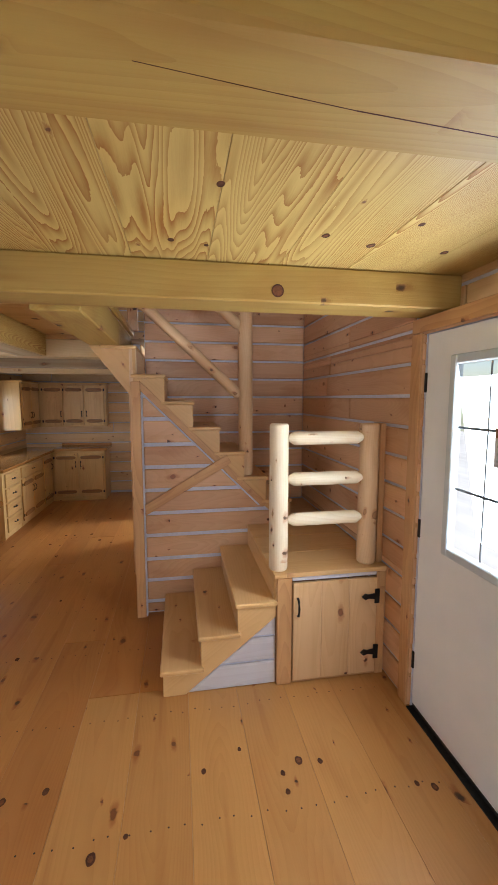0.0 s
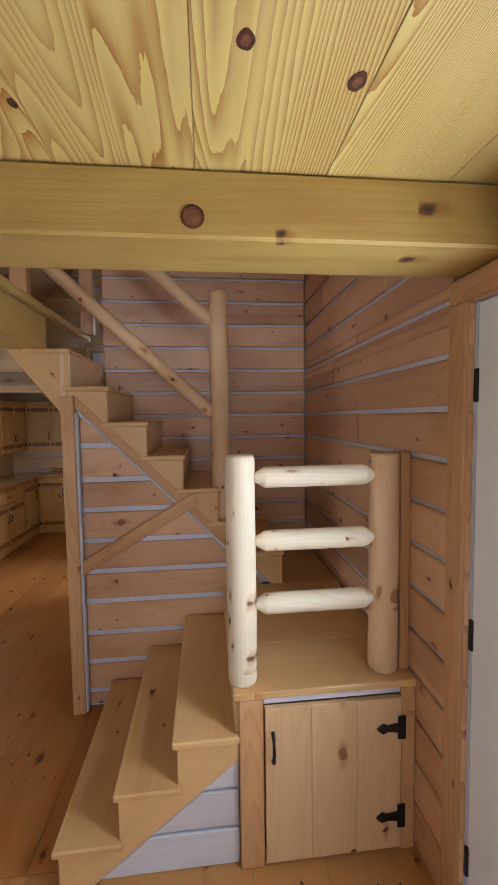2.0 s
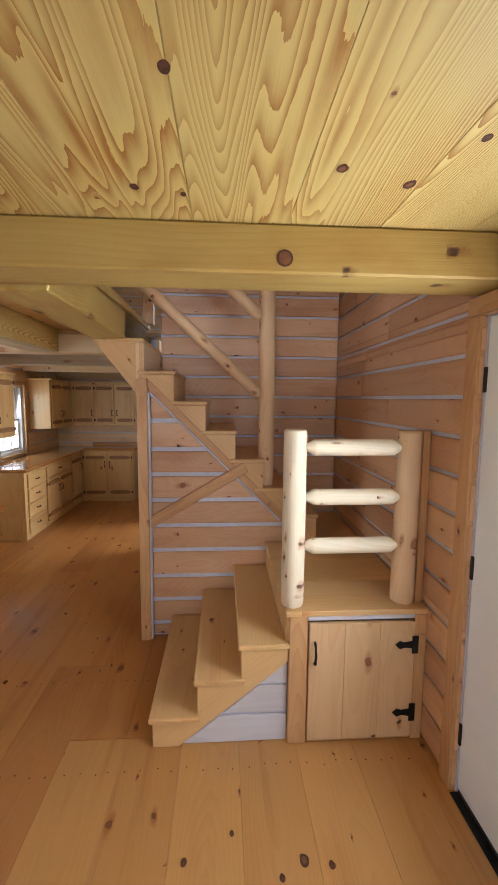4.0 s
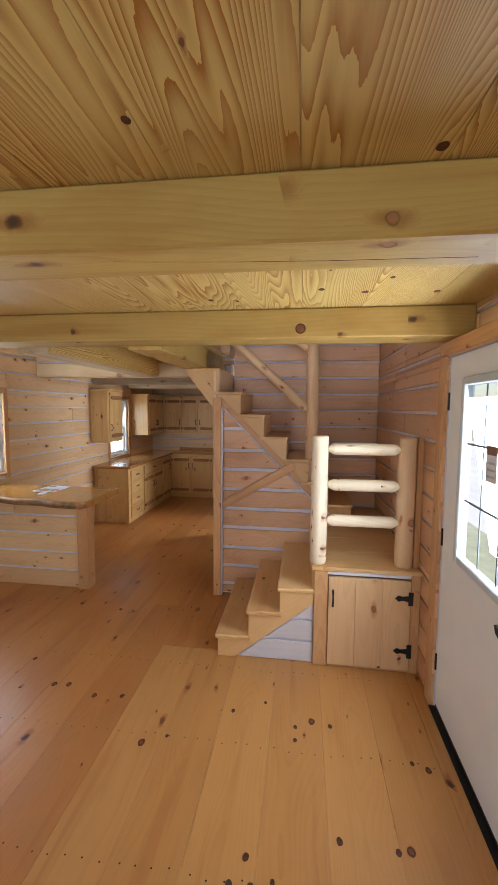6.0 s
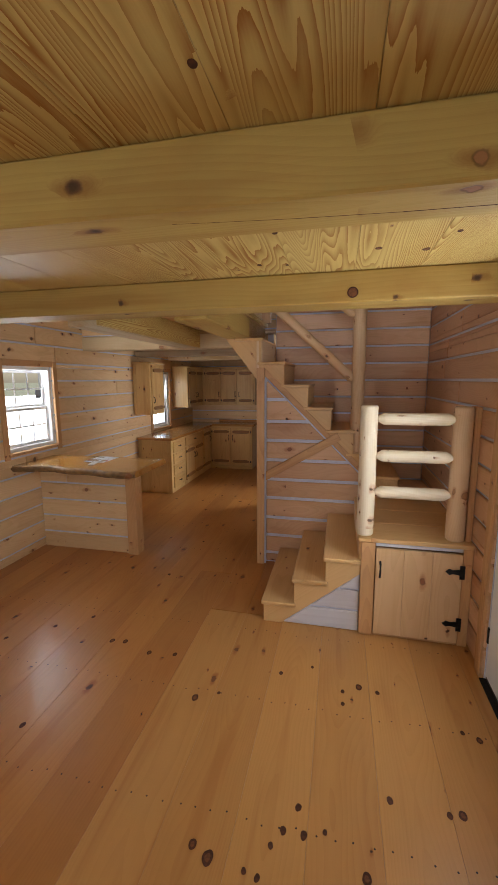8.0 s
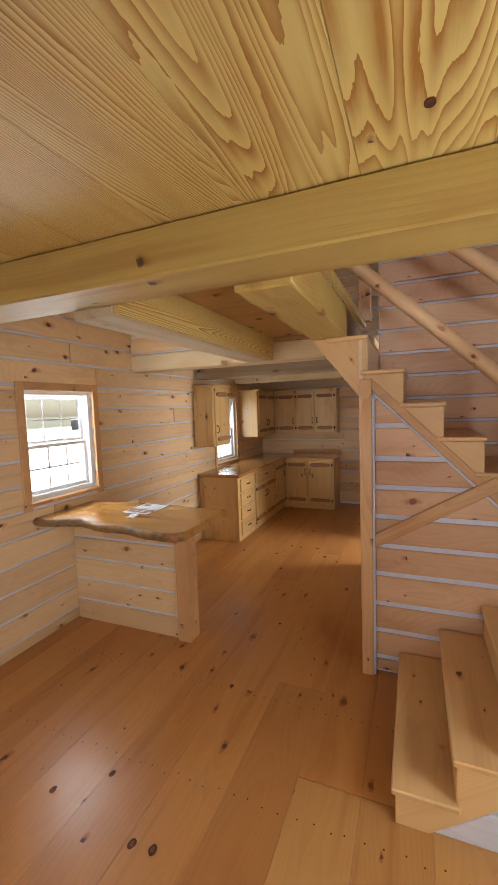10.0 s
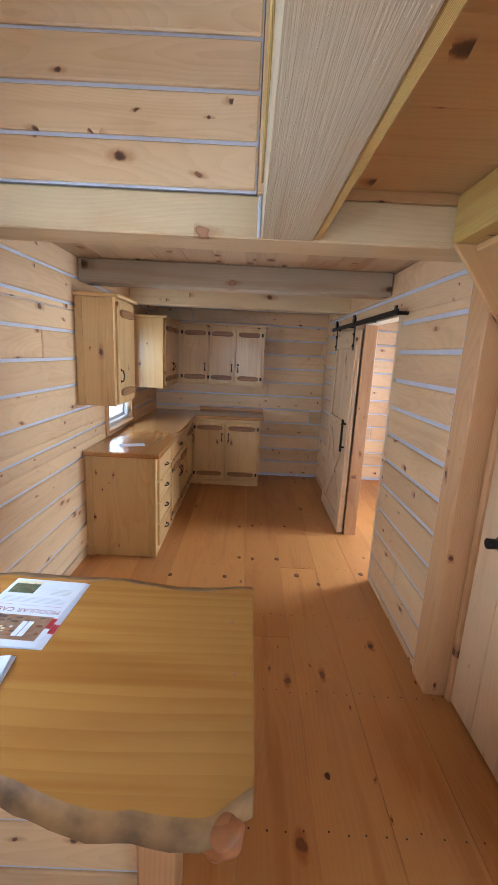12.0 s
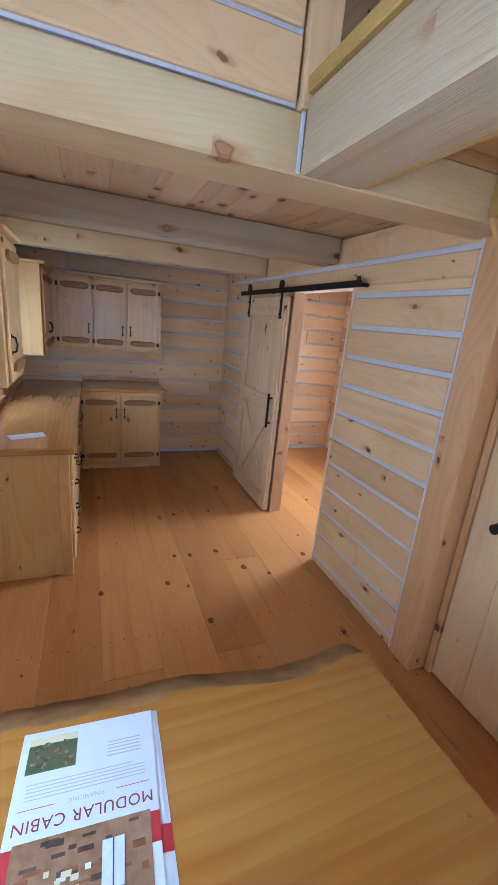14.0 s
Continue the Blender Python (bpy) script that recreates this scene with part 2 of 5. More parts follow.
M_CAB = grain_wood("knotty_pine_cabinet", (0.69, 0.455, 0.19), (0.48, 0.25, 0.07), contrast=0.4, rings=28, knots=0.28, cell=6.5, size=0.11, rough=0.3, vary=0.16, coat=0.25, stain=0.55, streaks=0.45)
M_BATTEN = grain_wood("dark_edged_batten", (0.34, 0.17, 0.06), (0.18, 0.08, 0.03), contrast=0.7, rings=24, knots=0.3, rough=0.45)
M_SLAB = grain_wood("lacquered_live_edge_slab", (0.44, 0.215, 0.045), (0.29, 0.115, 0.02), contrast=0.45, rings=9, knots=0.12, cell=4.0, size=0.08, rough=0.18, vary=0.05, coat=0.5, stain=0.6, warp=0.5, streaks=0.6, flames=0.5)
M_COUNTER = grain_wood("lacquered_pine_counter", (0.50, 0.25, 0.08), (0.34, 0.14, 0.035), contrast=0.5, rings=10, knots=0.15, cell=5, size=0.1, rough=0.15, vary=0.05, coat=0.5, stain=0.5)
M_LOG = grain_wood("peeled_white_cedar_log", (0.78, 0.67, 0.49), (0.66, 0.50, 0.31), contrast=0.5, rings=26, knots=0.4, cell=11, size=0.13, rough=0.55, knot=(0.2, 0.10, 0.05), vary=0.06, stain=0.3)
M_LOG_WARM = grain_wood("peeled_pine_log", (0.69, 0.47, 0.275), (0.56, 0.33, 0.165), contrast=0.4, rings=26, knots=0.4, cell=11, size=0.2, rough=0.55, knot=(0.18, 0.08, 0.035), vary=0.06, stain=0.4)
M_DOORWOOD = grain_wood("pale_pine_door", (0.72, 0.53, 0.32), (0.56, 0.35, 0.18), contrast=0.3, rings=22, knots=0.3, cell=6, size=0.12, rough=0.36, vary=0.1, coat=0.1, stain=0.35, knot=(0.12, 0.04, 0.02))
M_HATCH = grain_wood("pine_hatch", (0.69, 0.45, 0.24), (0.52, 0.29, 0.13), contrast=0.35, rings=20, knots=0.4, cell=6, size=0.12, rough=0.4, vary=0.06, stain=0.4)
M_WASH = grain_wood("whitewashed_siding", (0.62, 0.60, 0.64), (0.48, 0.45, 0.48), contrast=0.5, rings=14, knots=0.15, cell=6, size=0.1, rough=0.6, vary=0.1, stain=0.1)
M_BURL = grain_wood("polished_burl", (0.34, 0.13, 0.04), (0.16, 0.05, 0.015), contrast=0.8, rings=20, knots=0.3, rough=0.42, coat=0.1)
M_KNOT = speckled("dark_knot", (0.035, 0.010, 0.004), (0.12, 0.034, 0.011), 90, 0.75, 0.1)
M_HEART = speckled("knot_heart", (0.10, 0.030, 0.010), (0.22, 0.075, 0.024), 120, 0.7, 0.1)
M_GREYBAR = mat("grey_glazing_bar", 0.5, (0.16, 0.18, 0.20))
M_CHINK = speckled("blue_grey_chinking", (0.58, 0.61, 0.74), (0.68, 0.71, 0.82), 60, 0.8, 0.25)
M_LIVE = speckled("live_edge_bark", (0.09, 0.05, 0.02), (0.42, 0.23, 0.08), 18, 0.6, 0.7, stretch=(1, 1, 2))
M_BLACK = speckled("black_iron", (0.012, 0.012, 0.013), (0.03, 0.03, 0.03), 80, 0.42, 0.15, 0.6)
M_WHITE = speckled("white_painted_steel_door", (0.74, 0.77, 0.80), (0.80, 0.82, 0.84), 6, 0.4, 0.04)
M_VINYL = speckled("white_vinyl", (0.78, 0.79, 0.80), (0.84, 0.84, 0.84), 10, 0.4, 0.02)
# door moulding: the cyan light on its edges is mixed into the base colour
M_MOULD = speckled("cyan_lit_moulding", (0.50, 0.57, 0.62), (0.58, 0.64, 0.68), 10, 0.4, 0.02)
M_RUBBER = mat("black_weatherstrip", 0.7, (0.02, 0.02, 0.02))
M_PAPER = speckled("white_paper", (0.64, 0.68, 0.76), (0.70, 0.74, 0.81), 12, 0.45, 0.01)
M_RED = mat("red_print", 0.45, (0.42, 0.035, 0.045))
M_INK = mat("dark_print", 0.5, (0.22, 0.04, 0.06))
M_GREY_INK = mat("grey_print", 0.5, (0.45, 0.47, 0.50))
M_PHOTO = [speckled("printed_photo", a, b, 55, 0.4, 0.0) for a, b in (
    ((0.30, 0.12, 0.05), (0.18, 0.07, 0.03)), ((0.05, 0.04, 0.04), (0.16, 0.10, 0.07)), ((0.55, 0.62, 0.72), (0.75, 0.80, 0.86)),
    ((0.05, 0.09, 0.04), (0.12, 0.16, 0.09)), ((0.22, 0.11, 0.05), (0.36, 0.24, 0.16)), ((0.62, 0.58, 0.36), (0.7, 0.66, 0.5)))]
M_GRASS = speckled("lawn", (0.26, 0.28, 0.16), (0.42, 0.42, 0.30), 3, 0.9, 0.3)
M_GRAVEL = speckled("pale_gravel", (0.55, 0.54, 0.52), (0.7, 0.69, 0.66), 20, 0.9, 0.4)
M_LEAF = speckled("foliage", (0.04, 0.08, 0.02), (0.10, 0.15, 0.05), 8, 0.7, 0.1)
M_BARK = speckled("bark", (0.10, 0.07, 0.05), (0.2, 0.15, 0.11), 20, 0.9, 0.5)
M_ROOF = grain_wood("roof_boards", (0.60, 0.42, 0.25), (0.46, 0.28, 0.14), contrast=0.4, rings=14, knots=0.3)
M_GLASS = mat("window_glass", 0.0, (1, 1, 1))
gb = M_GLASS.node_tree.nodes["Principled BSDF"]
gb.inputs["Transmission Weight"].default_value, gb.inputs["IOR"].default_value = 1.0, 1.01

# ---- building helpers ----
PLACE = {}
BOXES = {}
AX = {"x": (0, 0, 0), "y": (0, 0, 90), "z": (0, -90, 0)}


def thing(name, at, label, category, group="", kind=""):
    """An Empty at a thing's base, which its parts hang from."""
    e = new(name)
    e.location = at
    PLACE[e] = Matrix.Translation(at)
    return tagged(e, label, category, group, kind)


def hang(ob, m, parent):
    PLACE[ob] = m
    if parent is None:
        ob.matrix_basis = m
    else:
        ob.parent = parent
        ob.matrix_basis = PLACE[parent].inverted() @ m
    return ob


def part(name, bm, material, parent, label="", m=None):
    """One bmesh as one mesh object under a thing or a part."""
    me = bpy.data.meshes.new(name)
    bm.to_mesh(me)
    bm.free()
    me.materials.append(material)
    ob = hang(new(name, me), m or Matrix(), parent)
    return tagged(ob, label)


def box_mesh(l, w, t, material, bevel=0.004):
    key = (round(l, 4), round(w, 4), round(t, 4), material.name, bevel)
    if key not in BOXES:
        bm = bmesh.new()
        bmesh.ops.create_cube(bm, size=1)
        bmesh.ops.scale(bm, vec=(l, w, t), verts=bm.verts)
        bevel = min(bevel, min(l, w, t) * 0.3)
        if bevel > 0:
            bmesh.ops.bevel(bm, geom=bm.edges[:], offset=bevel, segments=1, affect="EDGES", profile=0.5)
        me = bpy.data.meshes.new("board")
        bm.to_mesh(me)
        bm.free()
        me.materials.append(material)
        BOXES[key] = me
    return BOXES[key]


def slab(name, lo, hi, grain, material, parent, label="", bevel=0.004):
    """A board between two corners, its grain along the named axis."""
    lo, hi = [min(a, b) for a, b in zip(lo, hi)], [max(a, b) for a, b in zip(lo, hi)]
    d = [b - a for a, b in zip(lo, hi)]
    mid = [(a + b) / 2 for a, b in zip(lo, hi)]
    if grain == "x":
        dims, rot = (d[0], d[1], d[2]), pose(0, 0, 0)
        if d[1] < d[2]:
            dims, rot = (d[0], d[2], d[1]), pose(0, 0, 0, 90)
    elif grain == "y":
        dims, rot = (d[1], d[0], d[2]), pose(0, 0, 0, 0, 0, 90)
        if d[0] < d[2]:
            dims, rot = (d[1], d[2], d[0]), pose(0, 0, 0, 0, 0, 90) @ pose(0, 0, 0, 90)
    else:
        dims, rot = (d[2], d[1], d[0]), pose(0, 0, 0, 0, -90, 0)
        if d[1] < d[0]:
            dims, rot = (d[2], d[0], d[1]), pose(0, 0, 0, 0, -90, 0) @ pose(0, 0, 0, 90)
    me = box_mesh(*dims, material, bevel)
    ob = hang(new(name, me), Matrix.Translation(mid) @ rot, parent)
    return tagged(ob, label)


def stick(name, a, b, w, t, material, parent, label="", up=(0, 0, 1)):
    """A sawn board from a to b (its middle line), w across and t thick, the thickness along the normal 'up'."""
    a, b, up = Vector(a), Vector(b), Vector(up)
    x = (b - a).normalized()
    y = up.cross(x).normalized()
    z = x.cross(y)
    m = Matrix((x, y, z)).transposed().to_4x4()
    me = box_mesh((b - a).length, w, t, material)
    ob = hang(new(name, me), Matrix.Translation((a + b) / 2) @ m, parent)
    return tagged(ob, label)


def log_bm(length, r, seed, taper=0.0, ends=0.0, sides=18):
    """A peeled log along local x with a slightly uneven round, domed or tenoned ends."""
    bm = bmesh.new()
    n = max(6, int(length / 0.06))
    stations = [(0, 0.84), (0.006, 0.95), (0.016, 1.0)] if not ends else [(0, 0.44), (ends * 0.25, 0.5), (ends * 0.85, 0.96), (ends, 1.0)]
    k0 = stations[-1][0]
    full = stations + [(k0 + (length - 2 * k0) * i / n, 1.0) for i in range(1, n)] + [(length - s, f) for s, f in reversed(stations)]
    rows = []
    for x, f in full:
        u = x / length
        rr = r * f * (1 - taper * u)
        ring = []
        for i in range(sides):
            a = 2 * math.pi * i / sides
            k = 1 + 0.035 * noise.noise((x * 4 + seed * 7, math.cos(a), math.sin(a)))
            oy = 0.12 * r * noise.noise((x * 1.3 + seed, 3.1, 0.2))
            ring.append(bm.verts.new((x - length / 2, rr * k * math.cos(a) + oy, rr * k * math.sin(a))))
        rows.append(ring)
    for p, q in zip(rows, rows[1:]):
        for i in range(sides):
            f = bm.faces.new((p[i], q[i], q[(i + 1) % sides], p[(i + 1) % sides]))
            f.smooth = True
    bm.faces.new(rows[0])
    bm.faces.new(list(reversed(rows[-1])))
    bmesh.ops.recalc_face_normals(bm, faces=bm.faces)
    return bm


def log_between(name, a, b, r, material, parent, label="", seed=0, taper=0.0, ends=0.0):
    a, b = Vector(a), Vector(b)
    x = (b - a).normalized()
    q = Vector((1, 0, 0)).rotation_difference(x).to_matrix().to_4x4()
    return part(name, log_bm((b - a).length, r, seed, taper, ends), material, parent, label, Matrix.Translation((a + b) / 2) @ q)


def prism(poly, depth, axis):
    """A flat outline in (u, z), drawn out over depth (two values) along axis x or y."""
    bm = bmesh.new()
    sides = []
    for d in depth:
        sides.append([bm.verts.new((u, d, z) if axis == "y" else (d, u, z)) for u, z in poly])
    n = len(poly)
    bm.faces.new(sides[0])
    bm.faces.new(list(reversed(sides[1])))
    for i in range(n):
        bm.faces.new((sides[0][i], sides[1][i], sides[1][(i + 1) % n], sides[0][(i + 1) % n]))
    bmesh.ops.recalc_face_normals(bm, faces=bm.faces)
    return bm


def prism_part(name, poly, depth, axis, material, parent, label="", grain=0.0, bevel=0.003):
    """The same as an object whose local x runs along the outline's direction 'grain' (degrees from u)."""
    cu, cz = sum(p[0] for p in poly) / len(poly), sum(p[1] for p in poly) / len(poly)
    c, s = math.cos(radians(grain)), math.sin(radians(grain))
    d0, d1 = min(depth), max(depth)
    bm = bmesh.new()
    rows = []
    for d in (-(d1 - d0) / 2, (d1 - d0) / 2):
        rows.append([bm.verts.new(((u - cu) * c + (z - cz) * s, -(u - cu) * s + (z - cz) * c, d)) for u, z in poly])
    n = len(poly)
    bm.faces.new(rows[0])
    bm.faces.new(list(reversed(rows[1])))
    for i in range(n):
        bm.faces.new((rows[0][i], rows[1][i], rows[1][(i + 1) % n], rows[0][(i + 1) % n]))
    bmesh.ops.recalc_face_normals(bm, faces=bm.faces)
    if bevel:
        bmesh.ops.bevel(bm, geom=bm.edges[:], offset=bevel, segments=1, affect="EDGES", profile=0.5)
    mid = (d0 + d1) / 2
    if axis == "y":
        X, Y = Vector((c, 0, s)), Vector((-s, 0, c))
        at = Vector((cu, mid, cz))
    else:
        X, Y = Vector((0, c, s)), Vector((0, -s, c))
        at = Vector((mid, cu, cz))
    Z = X.cross(Y)
    m = Matrix((X, Y, Z)).transposed().to_4x4()
    return part(name, bm, material, parent, label, Matrix.Translation(at) @ m)


RIDGE_X, RIDGE_Z, EAVE_Z = -0.685, 4.95, 2.985


def log_wall(name, axis, face, out, thick, u0, u1, z0, z1, pitch, start, openings=(), gable=False, gap=0.019, length=3.4, seed=1,
             material=None, label="", proud=0.016, both=False):
    """A wall of pine log siding: a chinked core with openings through it, and boards proud of it on the face that looks along 'out'."""
    rng = random.Random(seed)
    mids = thing(name, ((u0 + u1) / 2, face, z0) if axis == "x" else (face, (u0 + u1) / 2, z0), label or "wall of knotty pine log siding with blue-grey chinking", "wall", kind="structure")
    levels = {round(z0, 4), round(z1, 4)}
    k = math.floor((z0 - start) / pitch)
    courses = []
    while start + k * pitch < z1:
        courses.append((start + k * pitch, start + (k + 1) * pitch, k))
        k += 1
    core = bmesh.new()

    def block(bm, a, b, c, d, f0, f1):
        vs = [(u, f, z) if axis == "x" else (f, u, z) for u in (a, b) for f in (f0, f1) for z in (c, d)]
        v = [bm.verts.new(p) for p in vs]
        for q in ((0, 1, 3, 2), (4, 6, 7, 5), (0, 4, 5, 1), (2, 3, 7, 6), (0, 2, 6, 4), (1, 5, 7, 3)):
            bm.faces.new([v[i] for i in q])

    for lo, hi, k in courses:
        cuts = sorted({max(lo, z0), min(hi, z1), *[z for o in openings for z in (o[2], o[3]) if lo < z < hi and z0 < z < z1]})
        offset = rng.random() * length
        for c, d in zip(cuts, cuts[1:]):
            if d - c < 0.004:
                continue
            a, b = u0, u1
            if gable and c > EAVE_Z:
                w = (RIDGE_Z - c) / (RIDGE_Z - EAVE_Z) * 1.965
                a, b = max(a, RIDGE_X - w), min(b, RIDGE_X + w)
                if b - a < 0.05:
                    continue
            spans = [(a, b)]
            for oa, ob, oc, od in openings:
                if oc < d - 0.001 and od > c + 0.001:
                    spans = [s for p, q in spans for s in ((p, min(q, oa)), (max(p, ob), q)) if s[1] - s[0] > 0.005]
            for p, q in spans:
                block(core, p, q, c, d, face, face - out * thick)
                joints = [p]
                j = math.floor((p - offset) / length) * length + offset
                while j < q:
                    if j > p + 0.25 and j < q - 0.25:
                        joints.append(j)
                    j += length
                joints.append(q)
                for e, f in zip(joints, joints[1:]):
                    if d - c < gap * 1.6:
                        continue
                    g0 = gap / 2 if abs(c - lo) < 1e-6 else 0
                    g1 = gap / 2 if abs(d - hi) < 1e-6 else 0
                    for side in ((0, 1) if both else (0,)):
                        fa = face if side == 0 else face - out * thick
                        o = out if side == 0 else -out
                        y0, y1 = fa - o * 0.004, fa + o * (proud + rng.uniform(-0.002, 0.003))
                        lo3 = (e + 0.004, y0, c + g0) if axis == "x" else (y0, e + 0.004, c + g0)
                        hi3 = (f - 0.004, y1, d - g1) if axis == "x" else (y1, f - 0.004, d - g1)
                        slab("board", lo3, hi3, axis, material or M_WALL, mids, bevel=0.006)
    part("core", core, M_CHINK, mids, "blue-grey chinking")
    return mids


def planks(name, x0, x1, y0, y1, z, thick, width, along, material, label, category, length=4.2, seed=3, joined=False, gap=0.0006, even=False, bevel=0.0025):
    """A deck of boards along x or y. joined: one mesh."""
    rng = random.Random(seed)
    base = thing(name, ((x0 + x1) / 2, (y0 + y1) / 2, z), label, category, kind="structure") if not joined else None
    whole = bmesh.new()
    a0, a1, b0, b1 = (x0, x1, y0, y1) if along == "y" else (y0, y1, x0, x1)
    a = a0
    while a < a1 - 0.01:
        w = min(width * (1 if even else rng.uniform(0.97, 1.03)), a1 - a)
        cut = [b0]
        j = b0 + rng.uniform(0.3, 1.0) * length
        while j < b1 - 0.4:
            cut.append(j)
            j += length
        cut.append(b1)
        for p, q in zip(cut, cut[1:]):
            dz = rng.uniform(-0.0006, 0.0006)
            lo = (a + gap, p + 0.001, z - thick + dz) if along == "y" else (p + 0.001, a + gap, z - thick + dz)
            hi = (a + w - gap, q - 0.001, z + dz) if along == "y" else (q - 0.001, a + w - gap, z + dz)
            if joined:
                g = bmesh.ops.create_cube(whole, size=1)["verts"]
                m = Matrix.Translation([(s + t) / 2 for s, t in zip(lo, hi)]) @ Matrix.Diagonal([t - s for s, t in zip(lo, hi)] + [1])
                bmesh.ops.transform(whole, matrix=m, verts=g)
            else:
                slab("plank", lo, hi, along, material, base, bevel=bevel)
        a += w
    if not joined:
        whole.free()
        return base
    bmesh.ops.bevel(whole, geom=whole.edges[:], offset=0.0012, segments=1, affect="EDGES")
    rot = pose(0, 0, 0, 0, 0, 90) if along == "y" else Matrix()
    bmesh.ops.transform(whole, matrix=rot.inverted(), verts=whole.verts)
    me = bpy.data.meshes.new(name)
    whole.to_mesh(me)
    whole.free()
    me.materials.append(material)
    ob = hang(new(name, me), rot, None)
    return tagged(ob, label, category, kind="structure")


def beam(name, lo, hi, along, label, material=None):
    ob = slab(name, lo, hi, along, material or M_BEAM, None, bevel=0.007)
    return tagged(ob, label, "beam", "exposed ceiling beams", "structure")


# ---- the shell ----
XL, XR, YF, YB = -2.65, 1.28, -2.6, 7.62
WIN_L = (2.70, 3.37, 1.06, 1.885)      # window over the bar: y0, y1, z0, z1
WIN_K = (5.72, 6.42, 0.93, 1.88)       # kitchen window
WIN_B = (5.30, 6.20, 0.75, 2.0)         # window of the back room
DOOR = (0.945, 1.905, -0.2, 2.045)
OPEN_B = (4.975, 5.80, -0.2, 1.95)     # doorway to the back room

ground_bm = bmesh.new()
bmesh.ops.create_grid(ground_bm, x_segments=1, y_segments=1, size=400)
tagged(part("ground", ground_bm, M_GRASS, None, m=Matrix.Translation((0, 0, -0.62))), "mown lawn round the cabin", "lawn", kind="structure")
# pale ground added so the view through the door glass burns out white
gravel_bm = bmesh.new()
bmesh.ops.create_grid(gravel_bm, x_segments=1, y_segments=1, size=1)
tagged(part("road", gravel_bm, M_GRAVEL, None, m=Matrix.Translation((12, 2, -0.615)) @ Matrix.Diagonal((8, 30, 1, 1))), "pale gravel yard added beside the cabin to whiten the door glass", "gravel", kind="structure")

log_wall("wall_west", "y", XL, 1, 0.16, YF, YB, 0, EAVE_Z, 0.184, 0.085, [WIN_L, WIN_K], length=3.3, seed=4)
log_wall("wall_east", "y", XR, -1, 0.055, 0.86, YB, 0, EAVE_Z, 0.172, 0.013, [DOOR, WIN_B, (0.8, 2.0, 2.126, 9.0)], length=2.3, seed=8, material=M_WALL_RED)
log_wall("wall_east_front", "y", XR, -1, 0.16, YF, 0.858, 0, 2.10, 0.139, 0.074, length=6, seed=9, gap=0.016)
log_wall("wall_east_upper", "y", 1.352, -1, 0.09, YF, 1.998, 2.05, EAVE_Z, 0.172, 0.013, length=4, seed=10)
log_wall("wall_north", "x", YB, -1, 0.16, XL, XR, 0, RIDGE_Z, 0.18, 0.03, [(0.05, 0.85, 2.75, 3.4)], gable=True, length=3, seed=11)
# the openings in this unseen wall are added to let fill light in
log_wall("wall_south", "x", YF, 1, 0.16, XL, XR, 0, RIDGE_Z, 0.18, 0.03, [(-2.25, -1.15, 0.7, 2.0), (-0.25, 0.85, 0.7, 2.0), (-1.25, -0.12, 2.95, 3.85)], gable=True, length=3, seed=12)
log_wall("wall_stair", "x", 3.94, -1, 0.13, -0.28, XR - 0.02, 0, 4.2, 0.172, 0.013, gable=True, length=5, seed=15, material=M_WALL_RED)
log_wall("wall_kitchen", "y", -0.40, -1, 0.065, 4.106, YB - 0.02, 0, 2.24, 0.184, 0.05, [OPEN_B], length=9, seed=17, both=True, gap=0.026)
log_wall("wall_loft", "x", 3.95, -1, 0.1, XL + 0.02, -1.40, 2.262, RIDGE_Z, 0.168, 2.262, gable=True, length=9, seed=19, gap=0.018)

planks("floor", -2.775, -0.515, YF, YB, 0, 0.03, 0.2825, "y", M_FLOOR, "wide reddish varnished knotty pine floor boards", "floor", seed=5, length=11.0, gap=0.0005, even=True, bevel=0.001)
planks("floor_entry", -0.515, XR + 0.06, YF, 2.27, 0, 0.03, 0.2825, "y", M_FLOOR_PALE, "wide pale knotty pine floor boards inside the entrance", "floor", seed=15, length=11.0, gap=0.0005, even=True, bevel=0.001)
planks("floor_back", -0.515, XR + 0.06, 2.271, YB, 0, 0.03, 0.2825, "y", M_FLOOR, "wide varnished knotty pine floor boards", "floor", seed=25, length=11.0, gap=0.0005, even=True, bevel=0.001)
tagged(slab("floor_base", (XL, YF, -0.08), (XR, YB, -0.031), "y", M_ROOF, None), "rough sub-floor under the boards", "floor", kind="structure")
nail_v, nail_f = [], []
nrng = random.Random(77)
for j in range(17):
    for i in range(14):
        for o in (0.04, 0.11, 0.18, 0.245):
            cx, cy = -2.775 + 0.2825 * i + o + nrng.uniform(-0.01, 0.01), -2.19 + 0.61 * j + nrng.uniform(-0.012, 0.012)
            if XL < cx < XR - 0.02:
                k = len(nail_v)
                nail_v += [(cx + 0.0042 * math.cos(q * 1.0472), cy + 0.0042 * math.sin(q * 1.0472), 0.0011) for q in range(6)]
                nail_f.append(tuple(range(k, k + 6)))
nails = bpy.data.meshes.new("floor_nails")
nails.from_pydata(nail_v, [], nail_f)
nails.materials.append(M_RUBBER)
tagged(hang(new("floor_nails", nails), Matrix(), None), "dark nail heads in rows across the floor boards", "nails", kind="stuff")
planks("ceiling", XL, 1.36, YF, 1.96, 2.315, 0.025, 0.31, "y", M_CEIL, "yellow pine plank ceiling with bold grain", "ceiling", joined=True, seed=6, length=30)


